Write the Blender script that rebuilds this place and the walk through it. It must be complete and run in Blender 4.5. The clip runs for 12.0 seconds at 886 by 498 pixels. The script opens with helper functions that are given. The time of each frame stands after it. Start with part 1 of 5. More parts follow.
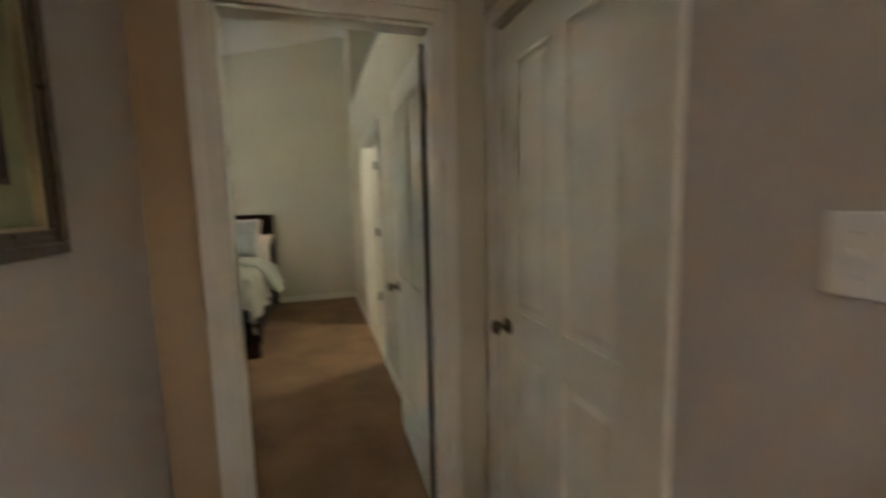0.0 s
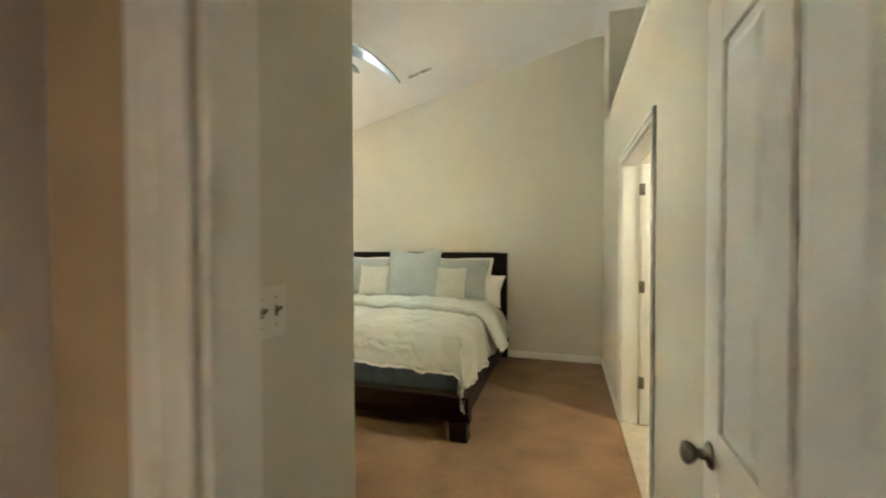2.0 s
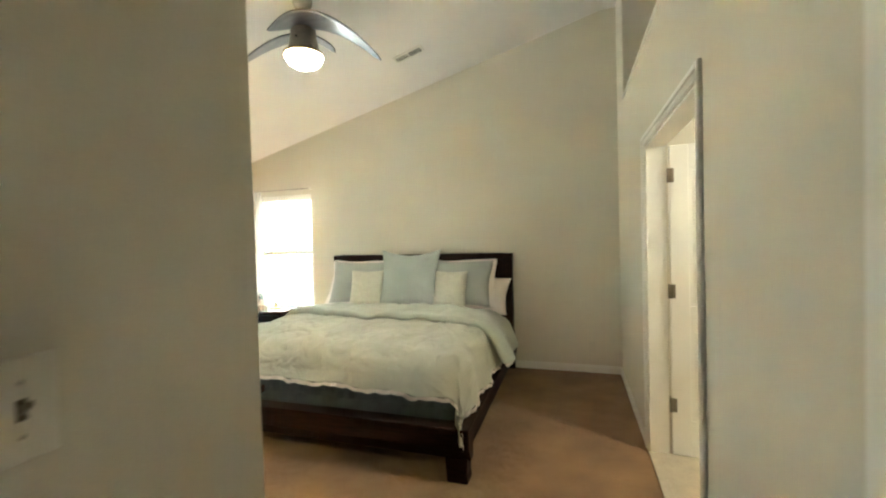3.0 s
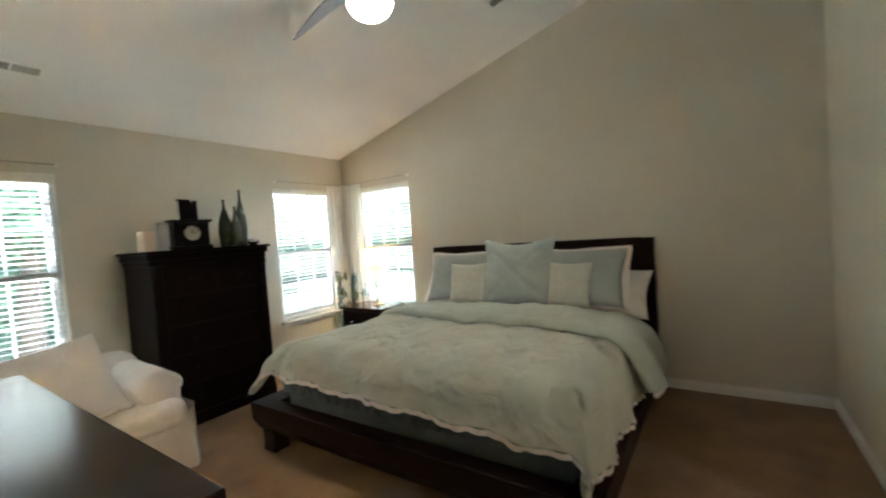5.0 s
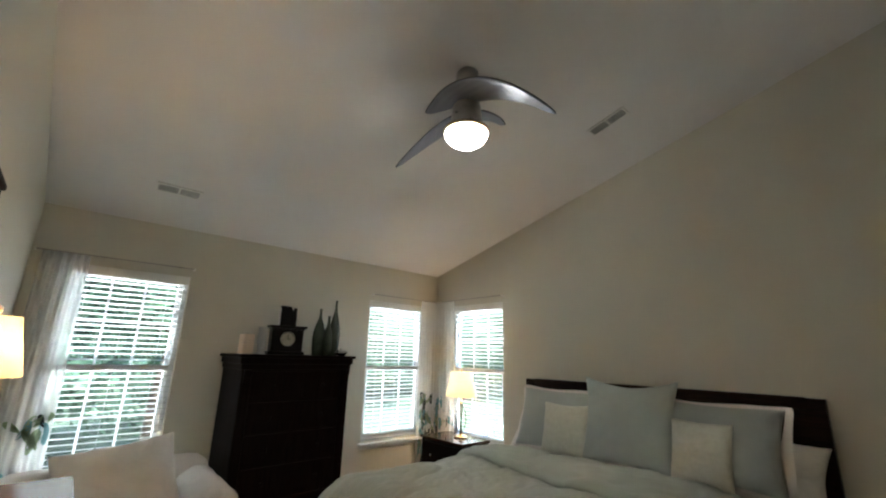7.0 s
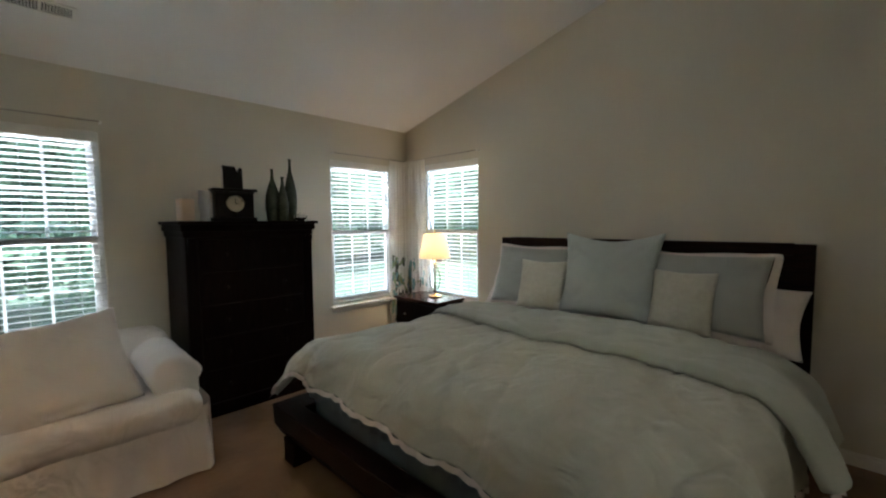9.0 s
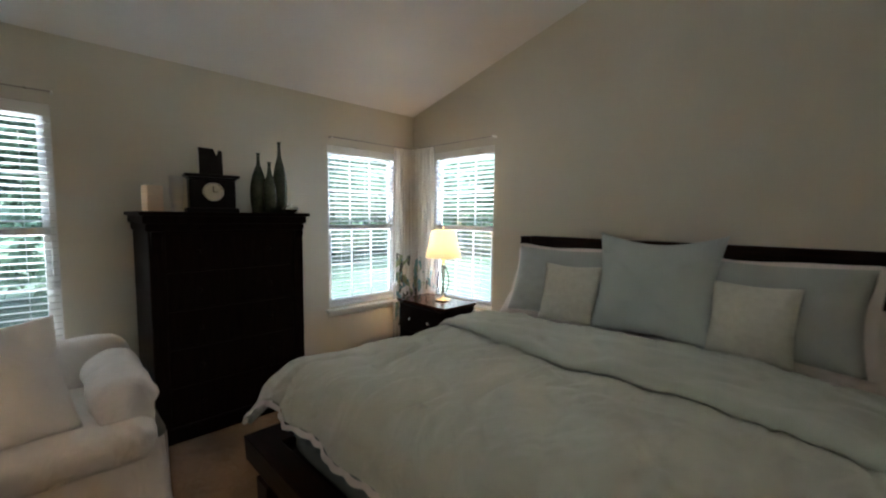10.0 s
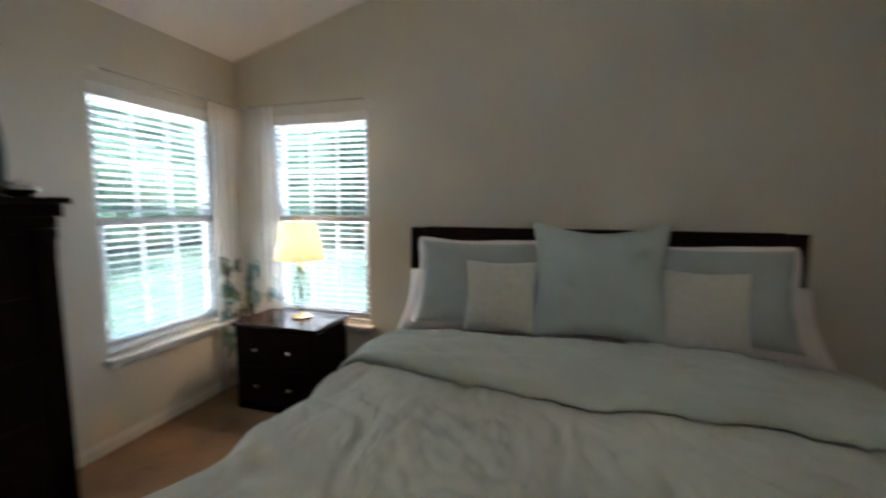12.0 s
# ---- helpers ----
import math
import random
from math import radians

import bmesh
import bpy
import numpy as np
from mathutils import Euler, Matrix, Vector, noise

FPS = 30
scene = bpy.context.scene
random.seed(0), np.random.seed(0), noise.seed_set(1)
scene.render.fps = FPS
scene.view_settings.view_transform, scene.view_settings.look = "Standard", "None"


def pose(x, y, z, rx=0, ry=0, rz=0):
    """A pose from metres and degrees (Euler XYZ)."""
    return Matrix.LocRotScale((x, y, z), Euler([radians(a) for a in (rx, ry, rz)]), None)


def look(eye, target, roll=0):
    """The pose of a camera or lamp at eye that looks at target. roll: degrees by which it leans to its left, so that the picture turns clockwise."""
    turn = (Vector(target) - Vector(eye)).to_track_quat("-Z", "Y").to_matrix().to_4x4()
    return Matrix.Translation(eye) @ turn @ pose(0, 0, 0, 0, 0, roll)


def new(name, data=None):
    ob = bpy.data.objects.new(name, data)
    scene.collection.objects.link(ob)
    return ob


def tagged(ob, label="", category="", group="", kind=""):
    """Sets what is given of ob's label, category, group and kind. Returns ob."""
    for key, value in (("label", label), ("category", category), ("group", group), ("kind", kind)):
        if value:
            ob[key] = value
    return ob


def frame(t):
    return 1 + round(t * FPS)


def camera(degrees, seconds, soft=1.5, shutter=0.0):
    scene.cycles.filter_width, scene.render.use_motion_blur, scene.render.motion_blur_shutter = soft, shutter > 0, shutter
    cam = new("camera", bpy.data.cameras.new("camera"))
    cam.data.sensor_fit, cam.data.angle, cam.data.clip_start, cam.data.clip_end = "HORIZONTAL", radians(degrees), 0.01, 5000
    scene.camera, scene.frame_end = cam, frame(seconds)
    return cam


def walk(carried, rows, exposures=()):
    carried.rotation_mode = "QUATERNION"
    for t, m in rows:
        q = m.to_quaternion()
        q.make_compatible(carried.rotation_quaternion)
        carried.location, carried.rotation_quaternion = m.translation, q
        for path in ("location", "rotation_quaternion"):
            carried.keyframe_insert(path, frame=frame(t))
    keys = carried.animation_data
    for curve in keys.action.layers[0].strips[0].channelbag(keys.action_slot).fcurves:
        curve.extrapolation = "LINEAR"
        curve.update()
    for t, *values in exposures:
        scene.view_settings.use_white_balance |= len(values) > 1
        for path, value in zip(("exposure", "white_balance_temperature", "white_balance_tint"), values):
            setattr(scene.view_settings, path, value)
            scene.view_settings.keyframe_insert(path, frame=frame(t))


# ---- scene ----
cam = camera(94.9, 12.0, soft=2.1, shutter=0.6)
PATH = [
    (0, (0.342, 0.745, 1.391), (0.931, 2.644, 1.167), -1.3),
    (0.3, (0.428, 0.9, 1.405), (0.611, 2.886, 1.256), -0.5),
    (0.5, (0.468, 0.994, 1.412), (0.475, 2.988, 1.262), 0.3),
    (0.6, (0.47, 1.06, 1.407), (0.406, 3.054, 1.265), -0.1),
    (1, (0.446, 1.327, 1.418), (0.255, 3.317, 1.379), -0.2),
    (1.5, (0.414, 1.643, 1.427), (0.107, 3.618, 1.37), -2.4),
    (2, (0.447, 1.959, 1.433), (-0.128, 3.874, 1.394), -0.1),
    (2.5, (0.47, 2.197, 1.43), (-0.171, 4.09, 1.356), -0.7),
    (3, (0.407, 2.438, 1.452), (-0.201, 4.343, 1.407), -1.6),
    (3.5, (0.373, 2.624, 1.456), (-0.394, 4.468, 1.355), -2.6),
    (5.5, (0.122, 3.238, 1.436), (-1.278, 4.665, 1.368), -2.8),
    (6, (0.05, 3.302, 1.467), (-1.612, 4.412, 1.399), -1.0),
    (6.5, (0.137, 3.425, 1.477), (-1.463, 4.599, 1.723), 1.4),
    (7, (0.17, 3.399, 1.487), (-1.277, 4.682, 1.995), 1.5),
    (7.5, (0.195, 3.447, 1.488), (-1.311, 4.749, 1.68), -1.9),
    (9.5, (-0.308, 3.85, 1.426), (-1.686, 5.292, 1.27), 0.4),
    (10, (-0.491, 4.023, 1.443), (-1.908, 5.426, 1.285), 0.5),
    (10.5, (-0.777, 4.078, 1.429), (-2.072, 5.594, 1.278), -0.6),
    (11, (-1.02, 4.121, 1.423), (-2.056, 5.817, 1.195), 0.5),
    (11.5, (-1.297, 4.278, 1.44), (-2.309, 5.996, 1.278), -1.5),
    (12, (-1.484, 4.323, 1.433), (-2.051, 6.23, 1.221), 0.2),
]
EXPOSURES = [(0.0, 7.35, 6250, 3), (0.5, 7.85, 6350, 2), (1.0, 8.15, 6400, 1), (2.5, 8.27, 6450, 1), (3.5, 7.87, 6380, 1), (5.5, 7.0, 5980, 8), (6.5, 6.76, 6000, 9), (7.5, 6.27, 5950, 9), (9.5, 6.17, 5850, 11), (12.0, 6.18, 5600, 12)]
walk(cam, [(t, look(eye, target, roll)) for t, eye, target, roll in PATH], EXPOSURES)

# ---- world, sun, lamps ----
world = bpy.data.worlds.new("sky")
scene.world = world
world.use_nodes = True
wn = world.node_tree.nodes
sky = wn.new("ShaderNodeTexSky")
sky.sky_type = "NISHITA"
sky.sun_disc = False
sky.sun_elevation = radians(48)
sky.sun_rotation = radians(140)
sky.dust_density = 2.5
world.node_tree.links.new(sky.outputs[0], wn["Background"].inputs[0])
wn["Background"].inputs[1].default_value = 0.05
sun_data = bpy.data.lights.new("sun", "SUN")
sun_data.energy, sun_data.angle, sun_data.color = 0.7, radians(10), (1.0, 0.95, 0.87)
sun = new("sun", sun_data)
sun.matrix_world = look((0, 0, 30), (-13, 15.5, 7.5))


def bulb(name, place, watts, colour, radius):
    data = bpy.data.lights.new(name, "POINT")
    data.energy, data.color, data.shadow_soft_size = watts, colour, radius
    ob = new(name, data)
    ob.location = place
    return ob


WARM = (1.0, 0.66, 0.36)
bulb("dresser_lamp_bulb", (-1.95, 3.195, 1.475), 0.135, WARM, 0.035)
bulb("nightstand_lamp_bulb", (-3.29, 6.80, 1.20), 0.15, WARM, 0.035)
bulb("bathroom_bulb", (2.1, 4.75, 2.25), 0.21, (1.0, 0.93, 0.82), 0.12)
# No fixture is seen here; lamp added to light the hall.
bulb("hall_fill_lamp", (0.55, -0.9, 2.28), 0.066, (1.0, 0.80, 0.62), 0.10)


def fill_lamp(name, place, target, width, depth, watts):
    """Adds an unseen area lamp outside a window, standing in for light off the ground."""
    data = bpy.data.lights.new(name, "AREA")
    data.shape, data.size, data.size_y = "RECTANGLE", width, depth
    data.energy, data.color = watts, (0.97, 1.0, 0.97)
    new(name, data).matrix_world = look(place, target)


# Added lamps, hidden below the sills, brighten the ceiling by the windows.
fill_lamp("fill_lamp_near_dresser", (-4.95, 3.69, -0.10), (-4.90, 3.69, 2.2), 1.40, 1.30, 4.6)
fill_lamp("fill_lamp_corner_west", (-4.95, 6.365, -0.10), (-4.90, 6.365, 2.2), 1.40, 1.30, 4.6)
fill_lamp("fill_lamp_corner_north", (-3.26, 7.95, -0.10), (-3.26, 7.90, 2.2), 1.40, 1.30, 4.6)

# ---- materials ----


def surface(name, dark, light, scale=6.0, rough=0.6, bump=0.0, fine=300.0, metal=0.0, coat=0.0, stretch=(1, 1, 1),
            sheen=0.0, spread=0.12, vary=0.0, detail=6.0, spec=0.5):
    """A node material: two scales of noise between two colours, fine relief, and gloss that wanders a little."""
    m = bpy.data.materials.new(name)
    m.use_nodes = True
    nt = m.node_tree
    n, ln = nt.nodes, nt.links
    b = n["Principled BSDF"]
    co = n.new("ShaderNodeTexCoord")
    mp = n.new("ShaderNodeMapping")
    mp.inputs["Scale"].default_value = stretch
    ln.new(co.outputs["Object"], mp.inputs["Vector"])
    big = n.new("ShaderNodeTexNoise")
    big.inputs["Scale"].default_value, big.inputs["Detail"].default_value = scale, detail
    small = n.new("ShaderNodeTexNoise")
    small.inputs["Scale"].default_value, small.inputs["Detail"].default_value = fine, 3.0
    ln.new(mp.outputs[0], big.inputs["Vector"])
    ln.new(mp.outputs[0], small.inputs["Vector"])
    mix = n.new("ShaderNodeMath")
    mix.operation = "MULTIPLY_ADD"
    mix.inputs[1].default_value = 0.35
    ln.new(small.outputs["Fac"], mix.inputs[0])
    scaled = n.new("ShaderNodeMath")
    scaled.operation = "MULTIPLY"
    scaled.inputs[1].default_value = 0.65
    ln.new(big.outputs["Fac"], scaled.inputs[0])
    ln.new(scaled.outputs[0], mix.inputs[2])
    ramp = n.new("ShaderNodeValToRGB")
    ramp.color_ramp.elements[0].position, ramp.color_ramp.elements[1].position = 0.36, 0.64
    ramp.color_ramp.elements[0].color = (*dark, 1)
    ramp.color_ramp.elements[1].color = (*light, 1)
    ln.new(mix.outputs[0], ramp.inputs[0])
    out = ramp.outputs[0]
    if vary:
        info = n.new("ShaderNodeObjectInfo")
        hsv = n.new("ShaderNodeHueSaturation")
        rng = n.new("ShaderNodeMapRange")
        rng.inputs["To Min"].default_value, rng.inputs["To Max"].default_value = 1 - vary, 1 + vary
        ln.new(info.outputs["Random"], rng.inputs["Value"])
        ln.new(rng.outputs[0], hsv.inputs["Value"])
        ln.new(out, hsv.inputs["Color"])
        out = hsv.outputs[0]
    ln.new(out, b.inputs["Base Color"])
    gloss = n.new("ShaderNodeMapRange")
    gloss.inputs["To Min"].default_value = max(0.02, rough - spread)
    gloss.inputs["To Max"].default_value = min(1.0, rough + spread)
    ln.new(big.outputs["Fac"], gloss.inputs["Value"])
    ln.new(gloss.outputs[0], b.inputs["Roughness"])
    b.inputs["Metallic"].default_value = metal
    b.inputs["Coat Weight"].default_value = coat
    b.inputs["Coat Roughness"].default_value = 0.15
    b.inputs["Sheen Weight"].default_value = sheen
    b.inputs["Specular IOR Level"].default_value = spec
    if bump:
        bp = n.new("ShaderNodeBump")
        bp.inputs["Strength"].default_value, bp.inputs["Distance"].default_value = bump, 0.004
        ln.new(small.outputs["Fac"], bp.inputs["Height"])
        ln.new(bp.outputs[0], b.inputs["Normal"])
    return m


def translucent(name, colour, share, rough=0.9, see=0.0):
    """Cloth or leaf that lets light through."""
    m = bpy.data.materials.new(name)
    m.use_nodes = True
    n, ln = m.node_tree.nodes, m.node_tree.links
    b, out = n["Principled BSDF"], n["Material Output"]
    noise_tex = n.new("ShaderNodeTexNoise")
    noise_tex.inputs["Scale"].default_value = 40.0
    ramp = n.new("ShaderNodeValToRGB")
    ramp.color_ramp.elements[0].color = (*[c * 0.86 for c in colour], 1)
    ramp.color_ramp.elements[1].color = (*colour, 1)
    co = n.new("ShaderNodeTexCoord")
    ln.new(co.outputs["Object"], noise_tex.inputs["Vector"])
    ln.new(noise_tex.outputs["Fac"], ramp.inputs[0])
    ln.new(ramp.outputs[0], b.inputs["Base Color"])
    b.inputs["Roughness"].default_value = rough
    t = n.new("ShaderNodeBsdfTranslucent")
    ln.new(ramp.outputs[0], t.inputs["Color"])
    mx = n.new("ShaderNodeMixShader")
    mx.inputs[0].default_value = share
    ln.new(b.outputs[0], mx.inputs[1])
    ln.new(t.outputs[0], mx.inputs[2])
    last = mx
    if see:
        last = n.new("ShaderNodeMixShader")
        last.inputs[0].default_value = see
        ln.new(mx.outputs[0], last.inputs[1])
        ln.new(n.new("ShaderNodeBsdfTransparent").outputs[0], last.inputs[2])
    ln.new(last.outputs[0], out.inputs[0])
    return m


def glass(name, tint=(1, 1, 1), rough=0.0):
    m = bpy.data.materials.new(name)
    m.use_nodes = True
    b = m.node_tree.nodes["Principled BSDF"]
    b.inputs["Base Color"].default_value = (*tint, 1)
    b.inputs["Roughness"].default_value = rough
    b.inputs["Transmission Weight"].default_value = 1.0
    b.inputs["IOR"].default_value = 1.45
    return m


def glow(name, colour, strength):
    m = bpy.data.materials.new(name)
    m.use_nodes = True
    b = m.node_tree.nodes["Principled BSDF"]
    b.inputs["Base Color"].default_value = (0.85, 0.83, 0.78, 1)
    b.inputs["Emission Color"].default_value = (*colour, 1)
    b.inputs["Emission Strength"].default_value = strength
    return m


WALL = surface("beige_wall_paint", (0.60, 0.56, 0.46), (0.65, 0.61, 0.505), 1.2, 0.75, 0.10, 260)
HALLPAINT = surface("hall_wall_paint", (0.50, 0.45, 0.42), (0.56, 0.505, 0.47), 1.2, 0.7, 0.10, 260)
CEILING = surface("ceiling_paint", (0.735, 0.71, 0.68), (0.79, 0.765, 0.735), 1.5, 0.9, 0.12, 180)
WHITE = surface("white_trim_paint", (0.74, 0.72, 0.66), (0.80, 0.78, 0.72), 3.0, 0.38, 0.03, 120)
VINYL = surface("white_vinyl", (0.78, 0.79, 0.79), (0.84, 0.85, 0.85), 4.0, 0.35, 0.0)
SLAT = translucent("blind_slat", (0.68, 0.69, 0.68), 0.15, 0.45)
CARPET = surface("tan_carpet", (0.165, 0.084, 0.034), (0.33, 0.188, 0.082), 2.6, 0.95, 1.0, 330, sheen=0.12, spread=0.04, detail=9)
TILE = surface("bath_vinyl_floor", (0.42, 0.36, 0.27), (0.55, 0.48, 0.37), 8.0, 0.4, 0.05, 90)
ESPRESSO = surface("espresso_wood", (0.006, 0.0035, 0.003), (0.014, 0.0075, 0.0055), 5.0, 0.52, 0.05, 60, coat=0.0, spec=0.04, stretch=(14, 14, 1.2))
# A lighter, redder, glossier copy of the same wood, for the tops.
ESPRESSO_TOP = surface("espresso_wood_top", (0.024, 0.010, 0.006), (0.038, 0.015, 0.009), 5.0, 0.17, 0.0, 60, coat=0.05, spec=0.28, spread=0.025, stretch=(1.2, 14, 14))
MAHOGANY = surface("bed_wood", (0.009, 0.0045, 0.0036), (0.024, 0.010, 0.007), 5.0, 0.42, 0.05, 60, coat=0.02, spec=0.09, stretch=(1.2, 14, 14))
DUVET = surface("sage_cotton", (0.420, 0.425, 0.345), (0.498, 0.503, 0.415), 2.5, 0.85, 0.35, 500, sheen=0.25, spread=0.05)
DUVET_BACK = surface("sage_cotton_reverse", (0.398, 0.425, 0.358), (0.468, 0.495, 0.420), 2.5, 0.85, 0.35, 500, sheen=0.25, spread=0.05)
LINEN = surface("white_linen", (0.70, 0.66, 0.62), (0.79, 0.75, 0.71), 5.0, 0.85, 0.25, 500, sheen=0.2, spread=0.05)
BLUE_CLOTH = surface("pale_blue_cotton", (0.40, 0.45, 0.42), (0.46, 0.51, 0.48), 4.0, 0.85, 0.3, 500, sheen=0.2, spread=0.05)
SHAM = surface("grey_blue_sham", (0.375, 0.41, 0.385), (0.43, 0.465, 0.44), 4.0, 0.85, 0.3, 500, sheen=0.2, spread=0.05)
CREAM = surface("cream_boucle", (0.575, 0.57, 0.475), (0.645, 0.64, 0.545), 30.0, 0.95, 0.8, 160, sheen=0.4, spread=0.03)
SLIP = surface("white_slipcover", (0.67, 0.625, 0.585), (0.77, 0.725, 0.68), 3.0, 0.9, 0.35, 420, sheen=0.25, spread=0.04)
SKIRT = surface("grey_bedskirt", (0.085, 0.105, 0.115), (0.14, 0.165, 0.175), 8.0, 0.85, 0.2, 300)
NICKEL = surface("brushed_nickel", (0.34, 0.31, 0.27), (0.48, 0.44, 0.38), 12.0, 0.30, 0.02, 200, metal=1.0)
BRASS = surface("satin_gold", (0.62, 0.47, 0.27), (0.78, 0.62, 0.38), 10.0, 0.22, 0.0, 200, metal=1.0)
BRONZE = surface("dark_nickel", (0.13, 0.115, 0.09), (0.22, 0.19, 0.15), 10.0, 0.35, 0.0, 200, metal=1.0)
BLADE = surface("silver_fan_blade", (0.20, 0.215, 0.26), (0.28, 0.30, 0.35), 3.0, 0.35, 0.0, 200, metal=0.45, stretch=(1, 8, 8))
DARKTRIM = surface("dark_blade_edge", (0.03, 0.03, 0.035), (0.05, 0.05, 0.055), 4.0, 0.5)
SHADE = translucent("cream_lampshade", (0.84, 0.71, 0.46), 0.2)
SHEER = translucent("sheer_white_curtain", (0.96, 0.96, 0.94), 0.40, see=0.48)
PRINT_TEAL = translucent("teal_print", (0.14, 0.26, 0.28), 0.4)
PRINT_DARK = translucent("dark_print", (0.06, 0.07, 0.06), 0.3)
PRINT_OLIVE = translucent("olive_print", (0.21, 0.26, 0.16), 0.4)
BOTTLE = surface("dark_green_ceramic", (0.022, 0.032, 0.020), (0.060, 0.070, 0.042), 14.0, 0.2, 0.0, 60, coat=0.12, spec=0.35)
CANDLE = translucent("candle_wax", (0.86, 0.69, 0.52), 0.25, 0.5)
CLEAR = glass("clear_glass")
FROST = translucent("hazy_glass", (0.74, 0.72, 0.68), 0.6, 0.25)
RUFFLE = surface("off_white_ruffle", (0.58, 0.52, 0.48), (0.66, 0.60, 0.56), 9.0, 0.85, 0.3, 400)
MIRROR = surface("mirror_silver", (0.90, 0.91, 0.90), (0.92, 0.93, 0.92), 2.0, 0.02, 0.0, metal=1.0, spread=0.0)
DIAL = surface("clock_dial", (0.40, 0.37, 0.28), (0.52, 0.48, 0.38), 8.0, 0.3)
BLACK = surface("black_lacquer", (0.005, 0.004, 0.004), (0.012, 0.008, 0.008), 8.0, 0.35, spec=0.12)
STEEL = surface("polished_silver", (0.62, 0.62, 0.60), (0.74, 0.74, 0.72), 8.0, 0.14, metal=1.0)
PAPERMAT = surface("green_picture_mat", (0.30, 0.31, 0.18), (0.36, 0.37, 0.22), 5.0, 0.8)
PICTURE = surface("brown_print", (0.055, 0.045, 0.030), (0.15, 0.125, 0.085), 9.0, 0.6)
FRAMEWOOD = surface("walnut_picture_frame", (0.045, 0.026, 0.016), (0.10, 0.060, 0.036), 6.0, 0.32, 0.05, 80, coat=0.3, stretch=(10, 1.5, 10))
GILT = surface("gilt_edge", (0.50, 0.41, 0.28), (0.62, 0.52, 0.38), 6.0, 0.34, 0.1, 90, metal=1.0)
PLASTIC = surface("ivory_plastic", (0.68, 0.65, 0.57), (0.74, 0.71, 0.63), 5.0, 0.35)
HALLPLASTIC = surface("white_plastic", (0.76, 0.75, 0.73), (0.82, 0.81, 0.79), 5.0, 0.35)
VENTDARK = surface("vent_shadow", (0.05, 0.05, 0.05), (0.09, 0.085, 0.08), 5.0, 0.6)
GLOBE = glow("frosted_globe", (1.0, 0.90, 0.76), 0.42)
GRASS = surface("lawn", (0.012, 0.030, 0.014), (0.019, 0.044, 0.022), 0.5, 0.9, 0.8, 25)
BARK = surface("bark", (0.05, 0.038, 0.027), (0.13, 0.10, 0.075), 6.0, 0.9, 1.0, 30, stretch=(3, 3, 0.6))
LEAF = translucent("leaf", (0.075, 0.135, 0.085), 0.4, 0.6)
LEAF_B = translucent("leaf_pale", (0.085, 0.150, 0.098), 0.4, 0.6)



def rumple(m, scale, depth, strength=0.6, stretch=(1, 1, 1)):
    """Soft creases in a cloth, under its weave."""
    n, ln = m.node_tree.nodes, m.node_tree.links
    co = n.new("ShaderNodeTexCoord")
    mp = n.new("ShaderNodeMapping")
    mp.inputs["Scale"].default_value = stretch
    ln.new(co.outputs["Object"], mp.inputs["Vector"])
    crease = n.new("ShaderNodeTexNoise")
    crease.inputs["Scale"].default_value, crease.inputs["Detail"].default_value = scale, 2.5
    crease.inputs["Distortion"].default_value = 0.8
    ln.new(mp.outputs[0], crease.inputs["Vector"])
    bp = n.new("ShaderNodeBump")
    bp.inputs["Strength"].default_value, bp.inputs["Distance"].default_value = strength, depth
    ln.new(crease.outputs["Fac"], bp.inputs["Height"])
    for node in n:
        if node.type == "BUMP" and node != bp:
            ln.new(bp.outputs[0], node.inputs["Normal"])


rumple(DUVET, 6.0, 0.05, 0.85, (1, 0.6, 1))
rumple(DUVET_BACK, 5.0, 0.04, 0.45, (0.6, 1, 1))
rumple(SLIP, 6.0, 0.05, 0.5)
rumple(LINEN, 7.0, 0.04, 0.5)
rumple(SHAM, 6.0, 0.03, 0.4)
rumple(BLUE_CLOTH, 6.0, 0.03, 0.4)
rumple(CARPET, 15.0, 0.03, 0.4)

# ---- mesh helpers ----


def box(bm, x0, x1, y0, y1, z0, z1, bevel=0.0, seg=1):
    made = bmesh.ops.create_cube(bm, size=1.0)["verts"]
    for v in made:
        v.co = Vector((x0 + (v.co.x + 0.5) * (x1 - x0), y0 + (v.co.y + 0.5) * (y1 - y0), z0 + (v.co.z + 0.5) * (z1 - z0)))
    if bevel:
        edges = list({e for v in made for e in v.link_edges})
        bmesh.ops.bevel(bm, geom=edges, offset=bevel, segments=seg, affect="EDGES", profile=0.5)


def boxes(*dims, bevel=0.0, seg=1):
    bm = bmesh.new()
    for d in dims:
        box(bm, *d, bevel=bevel, seg=seg)
    return bm


def lathe(profile, n=28, cx=0.0, cy=0.0, bm=None, caps=True):
    """A turned body from (radius, height) pairs, from below upwards."""
    bm = bm or bmesh.new()
    rings = []
    for r, z in profile:
        rings.append([bm.verts.new((cx + r * math.cos(2 * math.pi * k / n), cy + r * math.sin(2 * math.pi * k / n), z)) for k in range(n)])
    for a, b in zip(rings, rings[1:]):
        for k in range(n):
            bm.faces.new((a[k], a[(k + 1) % n], b[(k + 1) % n], b[k]))
    if caps:
        bm.faces.new(list(reversed(rings[0])))
        bm.faces.new(rings[-1])
    return bm


